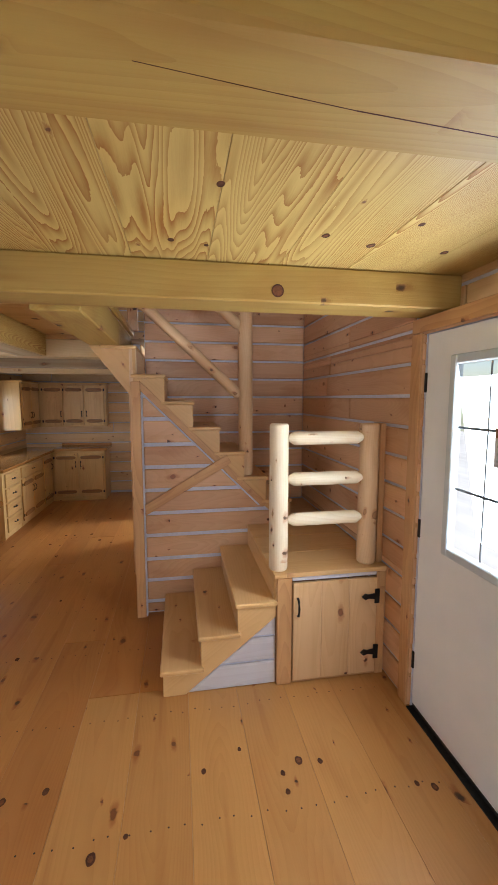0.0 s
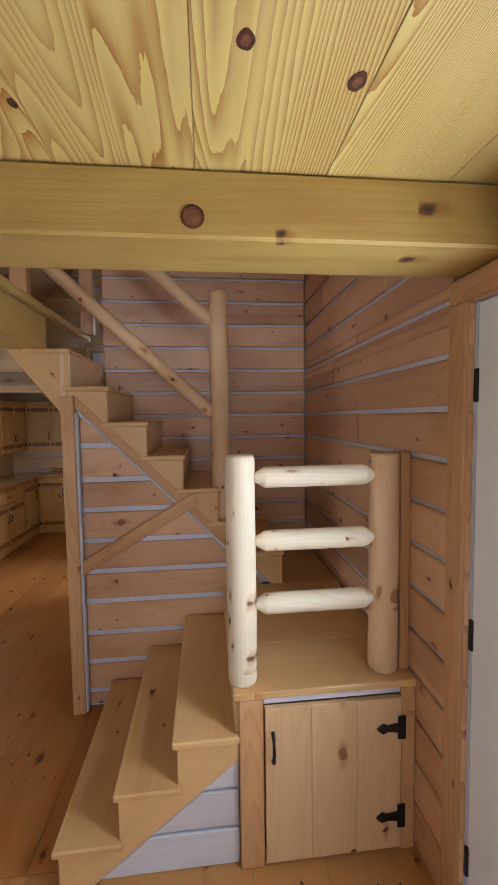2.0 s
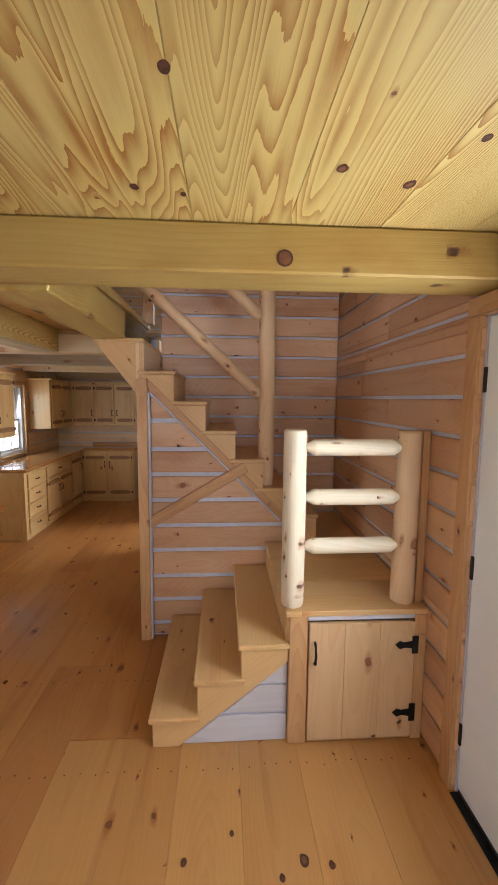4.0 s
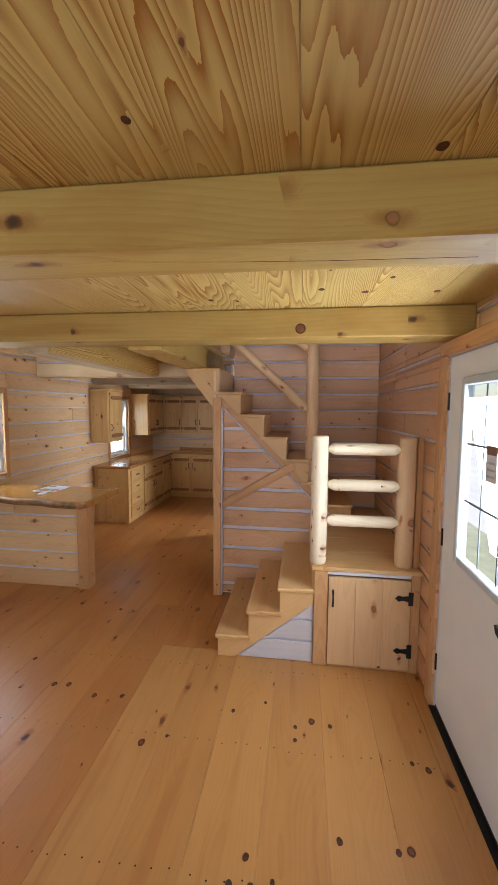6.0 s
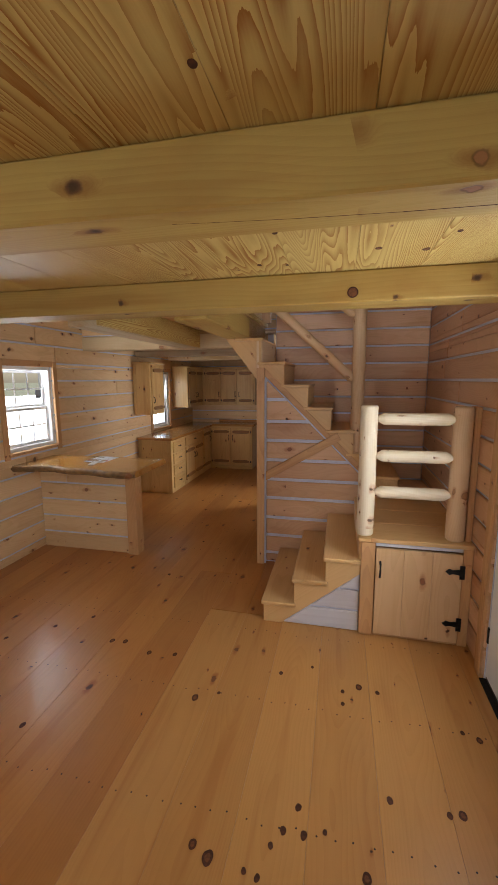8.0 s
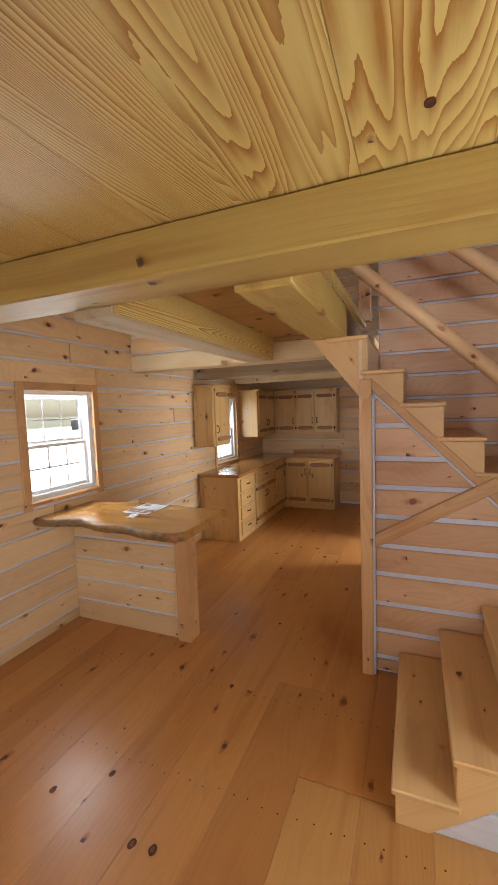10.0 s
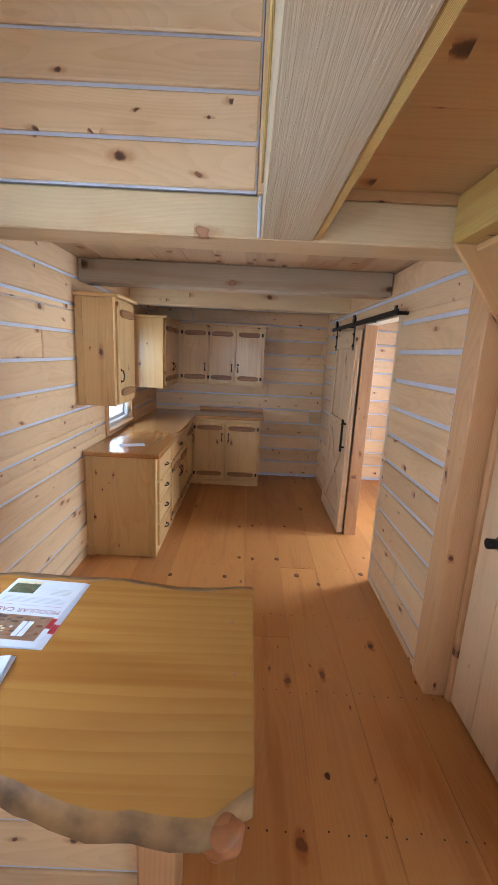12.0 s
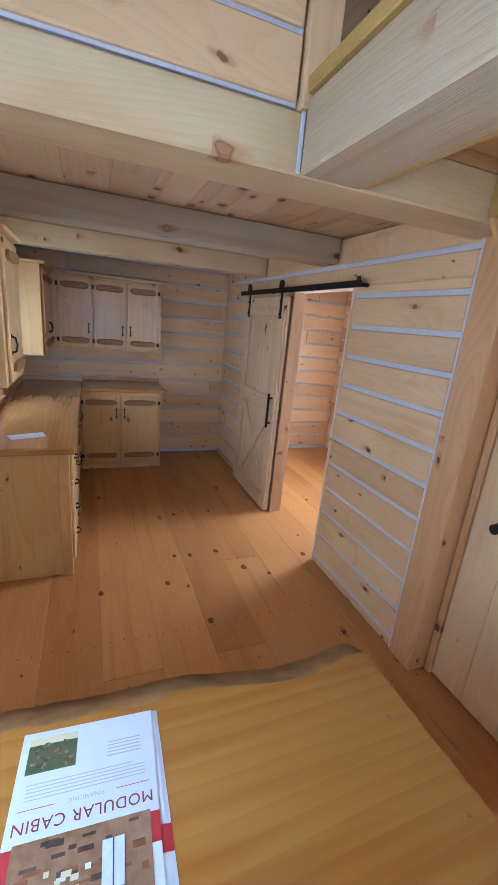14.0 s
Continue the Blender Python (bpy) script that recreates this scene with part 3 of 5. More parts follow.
def flat_knot(x, y, z, r, down, host, seed):
    """One sawn-through knot: an uneven dark disc, long along the board, with a paler heart on the larger ones."""
    for k, (size, m) in enumerate(((1.0, M_KNOT), (0.55, M_HEART))):
        if k and r < 0.014:
            break
        bm = bmesh.new()
        side = -1 if down else 1
        rim = []
        for i in range(20):
            a = i * math.pi / 10
            q = r * size * (1 + 0.22 * noise.noise((math.cos(a) * 0.9 + seed * 1.37, math.sin(a) * 0.9, k)))
            rim.append((q * math.cos(a), 1.35 * q * math.sin(a)))
        lo = [bm.verts.new((u, v, 0)) for u, v in rim]
        hi = [bm.verts.new((u * 0.96, v * 0.96, side * 0.0006 * (k + 1))) for u, v in rim]
        for i in range(20):
            bm.faces.new((lo[i], lo[(i + 1) % 20], hi[(i + 1) % 20], hi[i]))
        bm.faces.new(hi)
        bmesh.ops.recalc_face_normals(bm, faces=bm.faces)
        part("knot", bm, m, host, "dark sound knot" if k == 0 else "reddish heart of the knot", Matrix.Translation((x, y, z)))


ENTRY_KNOTS = [(-0.33, 1.41, 2), (-0.21, 1.47, 1), (0.66, 1.06, 1.4), (0.29, 0.95, 1.4), (0.32, 0.85, 1.5), (0.24, 0.85, 1.4), (0.2, 0.79, 1.1), (0.4, 0.88, 1), (0.55, 0.76, 1.8), (-0.02, 0.7, 2.2), (-0.09, 0.73, 1.6), (0.12, 0.69, 1), (0.17, 0.68, 1.2), (1.08, 0.93, 1.9), (0.56, 1.68, 2), (0.66, 1.66, 1.3), (0.47, 1.63, 1.2), (0.47, 1.54, 1.2), (0.11, 1.7, 1.3), (0.29, 1.79, 1), (0.89, 1.05, 1.3), (0.94, 1.06, 1.8), (1.12, 1.45, 1.6), (1.05, 1.48, 1.2)]
FLOOR_KNOTS = [(-1.05, 1.76, 1.8), (-0.96, 1.77, 1.8), (-0.58, 1.72, 1.5), (-0.75, 1.7, 1.6), (-1.34, 1.98, 1.5), (-1.41, 1.17, 2), (-1.26, 1.02, 1.5), (-1.13, 1.05, 1.5), (-1.54, 1.82, 1.5), (-1.78, 1.63, 1.4), (-1.0, 3.5, 1.2), (-1.06, 2.72, 1.4), (-1.41, 5.25, 1.6), (-1.3, 5.24, 1.6), (-1.1, 5.25, 2), (-0.96, 5.01, 2.2), (-0.81, 4.9, 1.6), (-0.45, 5.07, 2), (-1.33, 4.55, 1.8), (-1.51, 4.95, 1.8), (-1.92, 4.94, 1.8), (-1.3, 5.89, 1.6), (-0.98, 5.91, 1.5), (0.07, 5.97, 1.6)]
CEILING_KNOTS = [(0.8, -0.07, 1.9), (1.01, -0.09, 2.6), (0.52, -0.04, 1.6), (0.14, 0.29, 1), (0.75, 0.44, 1.4), (0.15, 1.14, 1.3), (0.83, 1.28, 1.2), (0.01, 1.55, 1.3), (1.07, 1.5, 1.6), (0.55, 1.42, 1.6), (0.75, 1.48, 1.8), (0.14, 1.58, 1)]
for i, (x, y, r) in enumerate(ENTRY_KNOTS):
    flat_knot(x, y, 0.0008, r * 0.009, False, bpy.data.objects["floor_entry"], i)
for i, (x, y, r) in enumerate(FLOOR_KNOTS):
    flat_knot(x, y, 0.0008, r * 0.009, False, bpy.data.objects["floor" if x < -0.515 else "floor_back"], 50 + i)
for i, (x, y, r) in enumerate(CEILING_KNOTS):
    flat_knot(x, y, 2.2898, r * 0.009, True, bpy.data.objects["ceiling"], 90 + i)
planks("ceiling_walkway", -1.36, -0.42, 1.965, 3.93, 2.315, 0.025, 0.29, "x", M_DECK, "pine plank underside of the loft walkway", "ceiling", joined=True, seed=7, length=30)
planks("ceiling_kitchen", XL, XR, 3.97, YB, 2.275, 0.025, 0.2, "y", M_BOARDS, "pale stained pine plank ceiling over the kitchen", "ceiling", joined=True, seed=9, length=2.2)

BY = "squared pine ceiling beam with knots and checks"
for y in (-2.05, -0.786, 0.479, 1.743):
    w = 0.225 if y > 1.7 else 0.2
    beam("beam", (XL + 0.02, y, 2.132), (1.34, y + w, 2.288), "x", BY)
crack = [(-0.02, 0.556), (0.17, 0.578), (0.29, 0.591), (0.54, 0.609), (0.9, 0.622)]
host = bpy.data.objects["beam.002"]
for (xa, ya), (xb, yb), wide in zip(crack, crack[1:], (0.0012, 0.0018, 0.0026, 0.0034)):
    stick("check", (xa, ya, 2.1325), (xb, yb, 2.1325), wide, 0.002, M_KNOT, host, "dark drying check along the grain")
host = bpy.data.objects["beam.003"]
for r, d, m in ((0.027, 0.0, M_KNOT), (0.021, 0.001, M_HEART)):
    bm = bmesh.new()
    bmesh.ops.create_cone(bm, cap_ends=True, segments=20, radius1=r * 1.04, radius2=r, depth=0.004)
    part("knot", bm, m, host, "round brown knot", pose(0.456, 1.7425 - d, 2.18, 90))
beam("loft_beam", (XL + 0.02, 3.93, 2.095), (-0.42, 4.15, 2.25), "x", "pale pine loft edge beam with round knots", M_BEAM_PALE)
beam("beam", (XL + 0.02, 5.2, 2.09), (-0.42, 5.4, 2.248), "x", "grey-brown squared pine joist over the kitchen", M_BEAM_GREY)
beam("beam", (XL + 0.02, 6.42, 2.09), (-0.42, 6.62, 2.248), "x", "pale pine joist over the kitchen", M_BEAM_PALE)
beam("walkway_beam", (-1.375, 1.97, 2.095), (-1.165, 3.928, 2.285), "y", "pale rough-sawn pine beam along the walkway", M_BEAM_ROUGH)
# added yellow board: its colour stands in for sunlight on the beam's side
tagged(slab("trim_walkway_side", (-1.164, 1.975, 2.10), (-1.136, 3.926, 2.286), "y", M_CEIL, None), "sunlit side of the walkway beam, put on as a yellow board", "trim", kind="structure")
beam("walkway_beam", (-0.62, 1.97, 2.11), (-0.40, 3.928, 2.285), "y", "yellow pine beam beside the stairwell")
for x in (-1.385, -0.40):
    tagged(slab("trim_walkway", (x, 1.975, 2.289), (x + 0.03, 3.93, 2.33), "y", M_CEIL, None), "yellow pine edge board of the loft floor", "trim", kind="structure")
tagged(slab("trim_walkway_end", (-1.16, 3.932, 2.252), (-0.42, 3.99, 2.312), "x", M_DECK, None), "pine closing board above the loft beam", "trim", kind="structure")
tagged(slab("trim_loft_post", (-1.395, 3.915, 2.255), (-1.30, 4.05, 3.9), "z", M_WALL, None), "pale pine corner post of the loft wall", "post", kind="structure")

for side, name in ((-1, "roof_west"), (1, "roof_east")):
    e = thing(name, (RIDGE_X + side * 1.0, 2.5, 3.7), "pine board roof slope over the loft", "roof", kind="structure")
    for i in range(16):
        f0, f1 = i / 16, (i + 1) / 16
        a = (RIDGE_X + side * 2.05 * f0, RIDGE_Z - 2.05 * f0)
        b = (RIDGE_X + side * 2.05 * f1, RIDGE_Z - 2.05 * f1)
        n = Vector((side * 1.0, 0, 1.0)).normalized()
        mid = Vector(((a[0] + b[0]) / 2, 0, (a[1] + b[1]) / 2)) + n * 0.03
        stick("plank", (mid.x, YF - 0.3, mid.z), (mid.x, YB + 0.3, mid.z), 0.179, 0.04, M_ROOF, e, up=n)


# ---- windows and doors ----
def sash_window(name, axis, face, out, u0, u1, z0, z1, cols, rows, label, casing=0.062, split=True):
    """A white double-hung window set in the wall's opening, with bars, glass and a pine casing on the room side."""
    def P(u, d, z):
        return (u, face + d * out, z) if axis == "x" else (face + d * out, u, z)
    w = thing(name, P((u0 + u1) / 2, -0.06, z0), label, "window", kind="structure")
    fr = 0.035
    g = axis
    for nm, a, b, gr in (("window_frame", (u0, z0), (u0 + fr, z1), "z"), ("window_frame", (u1 - fr, z0), (u1, z1), "z"),
                         ("window_frame", (u0 + fr, z0), (u1 - fr, z0 + fr), g), ("window_frame", (u0 + fr, z1 - fr), (u1 - fr, z1), g)):
        slab(nm, P(a[0], -0.13, a[1]), P(b[0], -0.005, b[1]), gr, M_VINYL, w, "white vinyl frame")
    halves = ((z0 + fr, (z0 + z1) / 2, -0.06), ((z0 + z1) / 2, z1 - fr, -0.09)) if split else ((z0 + fr, z1 - fr, -0.07),)
    for c, d, dep in halves:
        s = 0.03
        for a, b, gr in (((u0 + fr, c), (u0 + fr + s, d), "z"), ((u1 - fr - s, c), (u1 - fr, d), "z"),
                         ((u0 + fr + s, c), (u1 - fr - s, c + s), g), ((u0 + fr + s, d - s), (u1 - fr - s, d), g)):
            slab("sash", P(a[0], dep - 0.014, a[1]), P(b[0], dep + 0.014, b[1]), gr, M_VINYL, w)
        ua, ub, za, zb = u0 + fr + s, u1 - fr - s, c + s, d - s
        for i in range(1, cols):
            u = ua + (ub - ua) * i / cols
            slab("glazing_bar", P(u - 0.008, dep - 0.008, za), P(u + 0.008, dep + 0.008, zb), "z", M_VINYL, w)
        for i in range(1, rows):
            z = za + (zb - za) * i / rows
            slab("glazing_bar", P(ua, dep - 0.007, z - 0.008), P(ub, dep + 0.007, z + 0.008), g, M_VINYL, w)
        pane = slab("pane", P(ua, dep - 0.002, za), P(ub, dep + 0.002, zb), g, M_GLASS, w, "clear glass", bevel=0)
        pane.visible_shadow = False
    if casing:
        k = casing
        slab("casing", P(u0 - k, 0.014, z0 - k), P(u0, 0.034, z1 + k), "z", M_TRIM, w, "pine casing board")
        slab("casing", P(u1, 0.014, z0 - k), P(u1 + k, 0.034, z1 + k), "z", M_TRIM, w, "pine casing board")
        slab("casing", P(u0, 0.014, z1), P(u1, 0.034, z1 + k), g, M_TRIM, w, "pine casing board")
        slab("window_sill", P(u0 - k * 0.4, -0.004, z0 - 0.03), P(u1 + k * 0.4, 0.05, z0 - 0.004), g, M_TRIM, w, "pine sill")
    return w


sash_window("window_1", "y", XL, 1, *WIN_L, 3, 2, "white double-hung window with grilles and pine casing")
slab("sticker", (XL - 0.082, 3.215, 1.56), (XL - 0.080, 3.30, 1.65), "z", M_GREYBAR, bpy.data.objects["window_1"], "small dark notice on the pane", bevel=0)
sash_window("window_2", "y", XL, 1, *WIN_K, 3, 2, "white kitchen window half behind wall cabinets")
sash_window("window_3", "y", XR, -1, *WIN_B, 3, 2, "white window of the back room")
# unseen front windows, added round the fill lamps
sash_window("window_4", "x", YF, 1, -2.25, -1.15, 0.7, 2.0, 3, 2, "unseen white front window, added for fill light")
sash_window("window_5", "x", YF, 1, -0.25, 0.85, 0.7, 2.0, 3, 2, "unseen white front window, added for fill light")
sash_window("window_6", "x", YB, -1, 0.05, 0.85, 2.75, 3.4, 3, 2, "white gable window of the loft")
# added gable window for the stairwell fill, never in view
sash_window("window_7", "x", YF, 1, -1.25, -0.12, 2.95, 3.85, 3, 2, "unseen white gable window, added to light the stairwell")

# entrance door, closed, in the east wall
d1 = thing("door_1", (1.30, 1.445, 0.0), "closed white steel entrance door with a nine-light window", "door", kind="structure")
DX = 1.283
lite = (1.09, 1.69, 0.985, 1.90)
leaf_bm = bmesh.new()
for a, b, c, d in ((0.95, lite[0], 0.03, 2.04), (lite[1], 1.90, 0.03, 2.04), (lite[0], lite[1], 0.03, lite[2]), (lite[0], lite[1], lite[3], 2.04)):
    g = bmesh.ops.create_cube(leaf_bm, size=1)["verts"]
    bmesh.ops.transform(leaf_bm, matrix=Matrix.Translation((DX + 0.022, (a + b) / 2, (c + d) / 2)) @ Matrix.Diagonal((0.044, b - a, d - c, 1)), verts=g)
part("leaf", leaf_bm, M_WHITE, d1, "smooth white painted steel leaf")
for a, b in (((lite[0] - 0.02, lite[2] - 0.02), (lite[0] + 0.025, lite[3] + 0.02)), ((lite[1] - 0.025, lite[2] - 0.02), (lite[1] + 0.02, lite[3] + 0.02)),
             ((lite[0] + 0.025, lite[2] - 0.02), (lite[1] - 0.025, lite[2] + 0.025)), ((lite[0] + 0.025, lite[3] - 0.025), (lite[1] - 0.025, lite[3] + 0.02))):
    slab("light_frame", (DX - 0.012, a[0], a[1]), (DX + 0.03, b[0], b[1]), "z" if b[1] - a[1] > 0.3 else "y", M_MOULD, d1, "raised moulding with the cyan edge light in its grey-white colour", bevel=0.006)
for i in (1, 2):
    y = lite[0] + 0.025 + (lite[1] - lite[0] - 0.05) * i / 3
    slab("glazing_bar", (DX + 0.0145, y - 0.004, lite[2] + 0.025), (DX + 0.02, y + 0.004, lite[3] - 0.025), "z", M_GREYBAR, d1)
    z = lite[2] + 0.025 + (lite[3] - lite[2] - 0.05) * i / 3
    slab("glazing_bar", (DX + 0.015, lite[0] + 0.025, z - 0.006), (DX + 0.0205, lite[1] - 0.025, z + 0.006), "y", M_GREYBAR, d1)
slab("pane", (DX + 0.010, lite[0] + 0.02, lite[2] + 0.02), (DX + 0.014, lite[1] - 0.02, lite[3] - 0.02), "z", M_GLASS, d1, bevel=0).visible_shadow = False
for z0, z1, mm in ((1.44, 1.56, M_PAPER), (1.56, 1.60, M_PHOTO[0])):
    slab("sticker", (DX + 0.007, 1.33, z0), (DX + 0.009, 1.43, z1), "z", mm, d1, "small printed notice on the glass", bevel=0)
for z0 in (1.46, 1.49, 1.52):
    slab("sticker_line", (DX + 0.0055, 1.345, z0), (DX + 0.0065, 1.415, z0 + 0.01), "y", M_GREY_INK, d1, bevel=0)
slab("sweep", (DX + 0.002, 0.99, 0.006), (DX + 0.05, 1.90, 0.028), "y", M_RUBBER, d1, "black weatherstrip along the foot")
for z in (0.28, 1.03, 1.80):
    slab("hinge", (DX - 0.008, 1.895, z - 0.05), (DX + 0.004, 1.912, z + 0.05), "z", M_BLACK, d1, "dark steel hinge")


def rod_bm(pts, r, sides=10):
    bm = bmesh.new()
    rings = []
    pts = [Vector(p) for p in pts]
    for i, p in enumerate(pts):
        t = (pts[min(i + 1, len(pts) - 1)] - pts[max(i - 1, 0)]).normalized()
        q = Vector((0, 0, 1)).rotation_difference(t)
        rings.append([bm.verts.new(p + q @ Vector((r * math.cos(2 * math.pi * k / sides), r * math.sin(2 * math.pi * k / sides), 0))) for k in range(sides)])
    for a, b in zip(rings, rings[1:]):
        for k in range(sides):
            bm.faces.new((a[k], a[(k + 1) % sides], b[(k + 1) % sides], b[k])).smooth = True
    bm.faces.new(list(reversed(rings[0])))
    bm.faces.new(rings[-1])
    return bm


part("rose", rod_bm([(DX, 1.045, 0.90), (DX - 0.012, 1.045, 0.90)], 0.03, 18), M_BLACK, d1, "black round rose")
part("lever", rod_bm([(DX - 0.01, 1.045, 0.90), (DX - 0.05, 1.045, 0.90), (DX - 0.055, 1.075, 0.900), (DX - 0.055, 1.105, 0.91), (DX - 0.052, 1.125, 0.93)], 0.009), M_BLACK, d1, "black curved lever handle")
# door jamb and casing
dc = thing("trim_door", (1.27, 1.44, 0), "reddish pine jamb and casing round the entrance door", "door casing", kind="structure")
slab("casing", (1.25, 1.915, 0.0), (1.30, 2.0, 2.05), "z", M_TRIM, dc)
slab("casing", (1.258, 0.84, 0.0), (1.30, 0.94, 2.05), "z", M_TRIM, dc)
slab("casing", (1.25, 0.84, 2.052), (1.30, 2.0, 2.125), "y", M_TRIM, dc)
slab("post", (1.226, 0.70, 0.0), (1.263, 0.765, 1.984), "z", M_TRIM, dc)
slab("threshold", (1.25, 0.985, 0.0), (1.34, 1.905, 0.006), "y", M_BLACK, dc, "dark threshold strip")
t2 = thing("trim_wall", (1.24, -0.5, 2.05), "pine top board along the log wall", "trim", kind="structure")
slab("board", (1.205, YF + 0.02, 1.986), (1.30, 0.765, 2.09), "y", M_DOORWOOD, t2)

# closet door under the stair, closed, with strap hinges and a knob
CX = -0.305
d2 = thing("door_2", (CX, 3.54, 0), "closed pale knotty pine closet door under the stair", "door", kind="structure")
for i in range(4):
    y = 3.152 + 0.184 * i
    slab("plank", (CX - 0.012, y, 0.012), (CX + 0.025, y + 0.183, 1.80), "z", M_DOORWOOD, d2, bevel=0.003)
slab("jamb", (-0.33, 3.89, 0), (-0.28, 3.925, 2.1), "z", M_TRIM, d2)
slab("header", (-0.335, 3.152, 1.812), (-0.28, 3.885, 2.1), "y", M_DOORWOOD, d2)


def strap_hinge(at, along, normal, parent, length=0.11, flip=1):
    """A black tee hinge: a plate on the frame and a tapered strap on the door."""
    a, n = Vector(along).normalized(), Vector(normal).normalized()
    v = n.cross(a)
    at = Vector(at)
    bm = bmesh.new()
    outline = [(0, -0.045), (0.03, -0.045), (0.03, -0.018), (length * 0.6, -0.012), (length * 0.8, -0.02), (length, 0), (length * 0.8, 0.02), (length * 0.6, 0.012), (0.03, 0.018), (0.03, 0.045), (0, 0.045)]
    lo = [bm.verts.new(at + a * u + v * w + n * 0.001) for u, w in outline]
    hi = [bm.verts.new(at + a * u + v * w + n * 0.007) for u, w in outline]
    bm.faces.new(lo)
    bm.faces.new(list(reversed(hi)))
    for i in range(len(lo)):
        bm.faces.new((lo[i], hi[i], hi[(i + 1) % len(lo)], lo[(i + 1) % len(lo)]))
    bmesh.ops.recalc_face_normals(bm, faces=bm.faces)
    return part("hinge", bm, M_BLACK, parent, "black iron strap hinge")


for z in (0.261, 0.927, 1.6):
    strap_hinge((CX - 0.013, 3.11, z), (0, 1, 0), (-1, 0, 0), d2, 0.14)
part("knob_rose", rod_bm([(CX - 0.012, 3.745, 0.93), (CX - 0.02, 3.745, 0.93)], 0.03, 16), M_BLACK, d2)
part("knob", rod_bm([(CX - 0.018, 3.745, 0.93), (CX - 0.04, 3.745, 0.93), (CX - 0.046, 3.745, 0.93), (CX - 0.07, 3.745, 0.93)], 0.022, 16), M_BLACK, d2, "black round knob")

# post at the corner of the kitchen wall
tagged(slab("trim_post", (-0.432, 3.93, 0), (-0.29, 4.085, 2.1), "z", M_TRIM, None), "pine corner post beside the closet door", "post", kind="structure")
for y in (3.16, 3.90):
    tagged(prism_part("bracket", [(-0.62, 2.108), (-0.30, 2.108), (-0.30, 1.70)], (y, y + 0.022), "y", M_STAIR, None, grain=-50), "smooth pine triangular bracket under the walkway beam", "bracket", "brackets under the walkway beam", "structure")

# doorway to the back room with a sliding barn door
tr = thing("trim_doorway", (-0.34, 5.4, 0), "pine jambs of the doorway to the back room", "door casing", kind="structure")
slab("jamb", (-0.425, 5.782, 0), (-0.315, 5.802, 1.95), "z", M_TRIM, tr)
slab("jamb", (-0.425, 4.973, 0), (-0.315, 4.990, 1.95), "z", M_LOG, tr)
slab("head", (-0.425, 4.99, 1.935), (-0.315, 5.782, 1.952), "y", M_LOG, tr)
tagged(slab("trim_chinking", (-0.424, 4.087, 0), (-0.34, 4.104, 2.1), "z", M_CHINK, None), "blue-grey chinking beside the corner post", "chinking", kind="structure")
tagged(slab("trim_chinking", (-1.390, 3.921, 2.098), (-1.377, 3.929, 2.25), "z", M_CHINK, None), "blue-grey chinking at the beam joint", "chinking", kind="structure")
bd = thing("barn_door", (-0.46, 6.24, 0.012), "open pale pine sliding barn door hanging from a black rail", "sliding door")
BX0, BX1 = -0.478, -0.440
for i in range(4):
    y = 5.80 + 0.22 * i
    slab("plank", (BX0 + 0.008, y, 0.012), (BX1, y + 0.219, 1.90), "z", M_DOORWOOD, bd)
for y in (5.80, 6.57):
    slab("stile", (BX0 - 0.012, y, 0.012), (BX0 + 0.007, y + 0.11, 1.90), "z", M_DOORWOOD, bd)
for z in (0.012, 0.93, 1.74):
    slab("rail", (BX0 - 0.012, 5.911, z), (BX0 + 0.007, 6.569, z + 0.13 + 0.03 * (z > 1.5)), "y", M_DOORWOOD, bd)
for a, b in (((5.93, 0.16), (6.55, 0.91)), ((6.55, 0.16), (5.93, 0.91))):
    stick("brace", (BX0 - 0.001, a[0], a[1]), (BX0 - 0.001, b[0], b[1]), 0.09, 0.012, M_DOORWOOD, bd, up=(1, 0, 0))
part("pull", rod_bm([(BX0 - 0.045, 5.855, 0.80), (BX0 - 0.045, 5.855, 1.10)], 0.011), M_BLACK, bd, "black iron pull bar")
for z in (0.84, 1.06):
    part("standoff", rod_bm([(BX0 - 0.012, 5.855, z), (BX0 - 0.045, 5.855, z)], 0.009), M_BLACK, bd)
for y in (5.87, 6.60):
    h = slab("hanger", (BX0 - 0.02, y - 0.018, 1.72), (BX0 - 0.013, y + 0.018, 2.00), "z", M_BLACK, bd, "black iron strap hanger")
    part("wheel", rod_bm([(BX0 - 0.035, y, 1.985), (BX0 - 0.021, y, 1.985)], 0.038, 20), M_BLACK, bd)
    for z in (1.76, 1.86):
        part("bolt", rod_bm([(BX0 - 0.028, y, z), (BX0 - 0.02, y, z)], 0.012, 6), M_BLACK, bd)
rail = thing("barn_door_rail", (-0.45, 5.85, 1.94), "black flat iron rail over the doorway", "door rail")
slab("bar", (-0.502, 4.80, 1.925), (-0.494, 6.86, 1.965), "y", M_BLACK, rail)
for y in (4.85, 5.5, 6.2, 6.8):
    part("spacer", rod_bm([(-0.494, y, 1.945), (-0.418, y, 1.945)], 0.012), M_BLACK, rail)
slab("end_stop", (-0.515, 4.80, 1.93), (-0.503, 4.835, 1.985), "z", M_BLACK, rail)

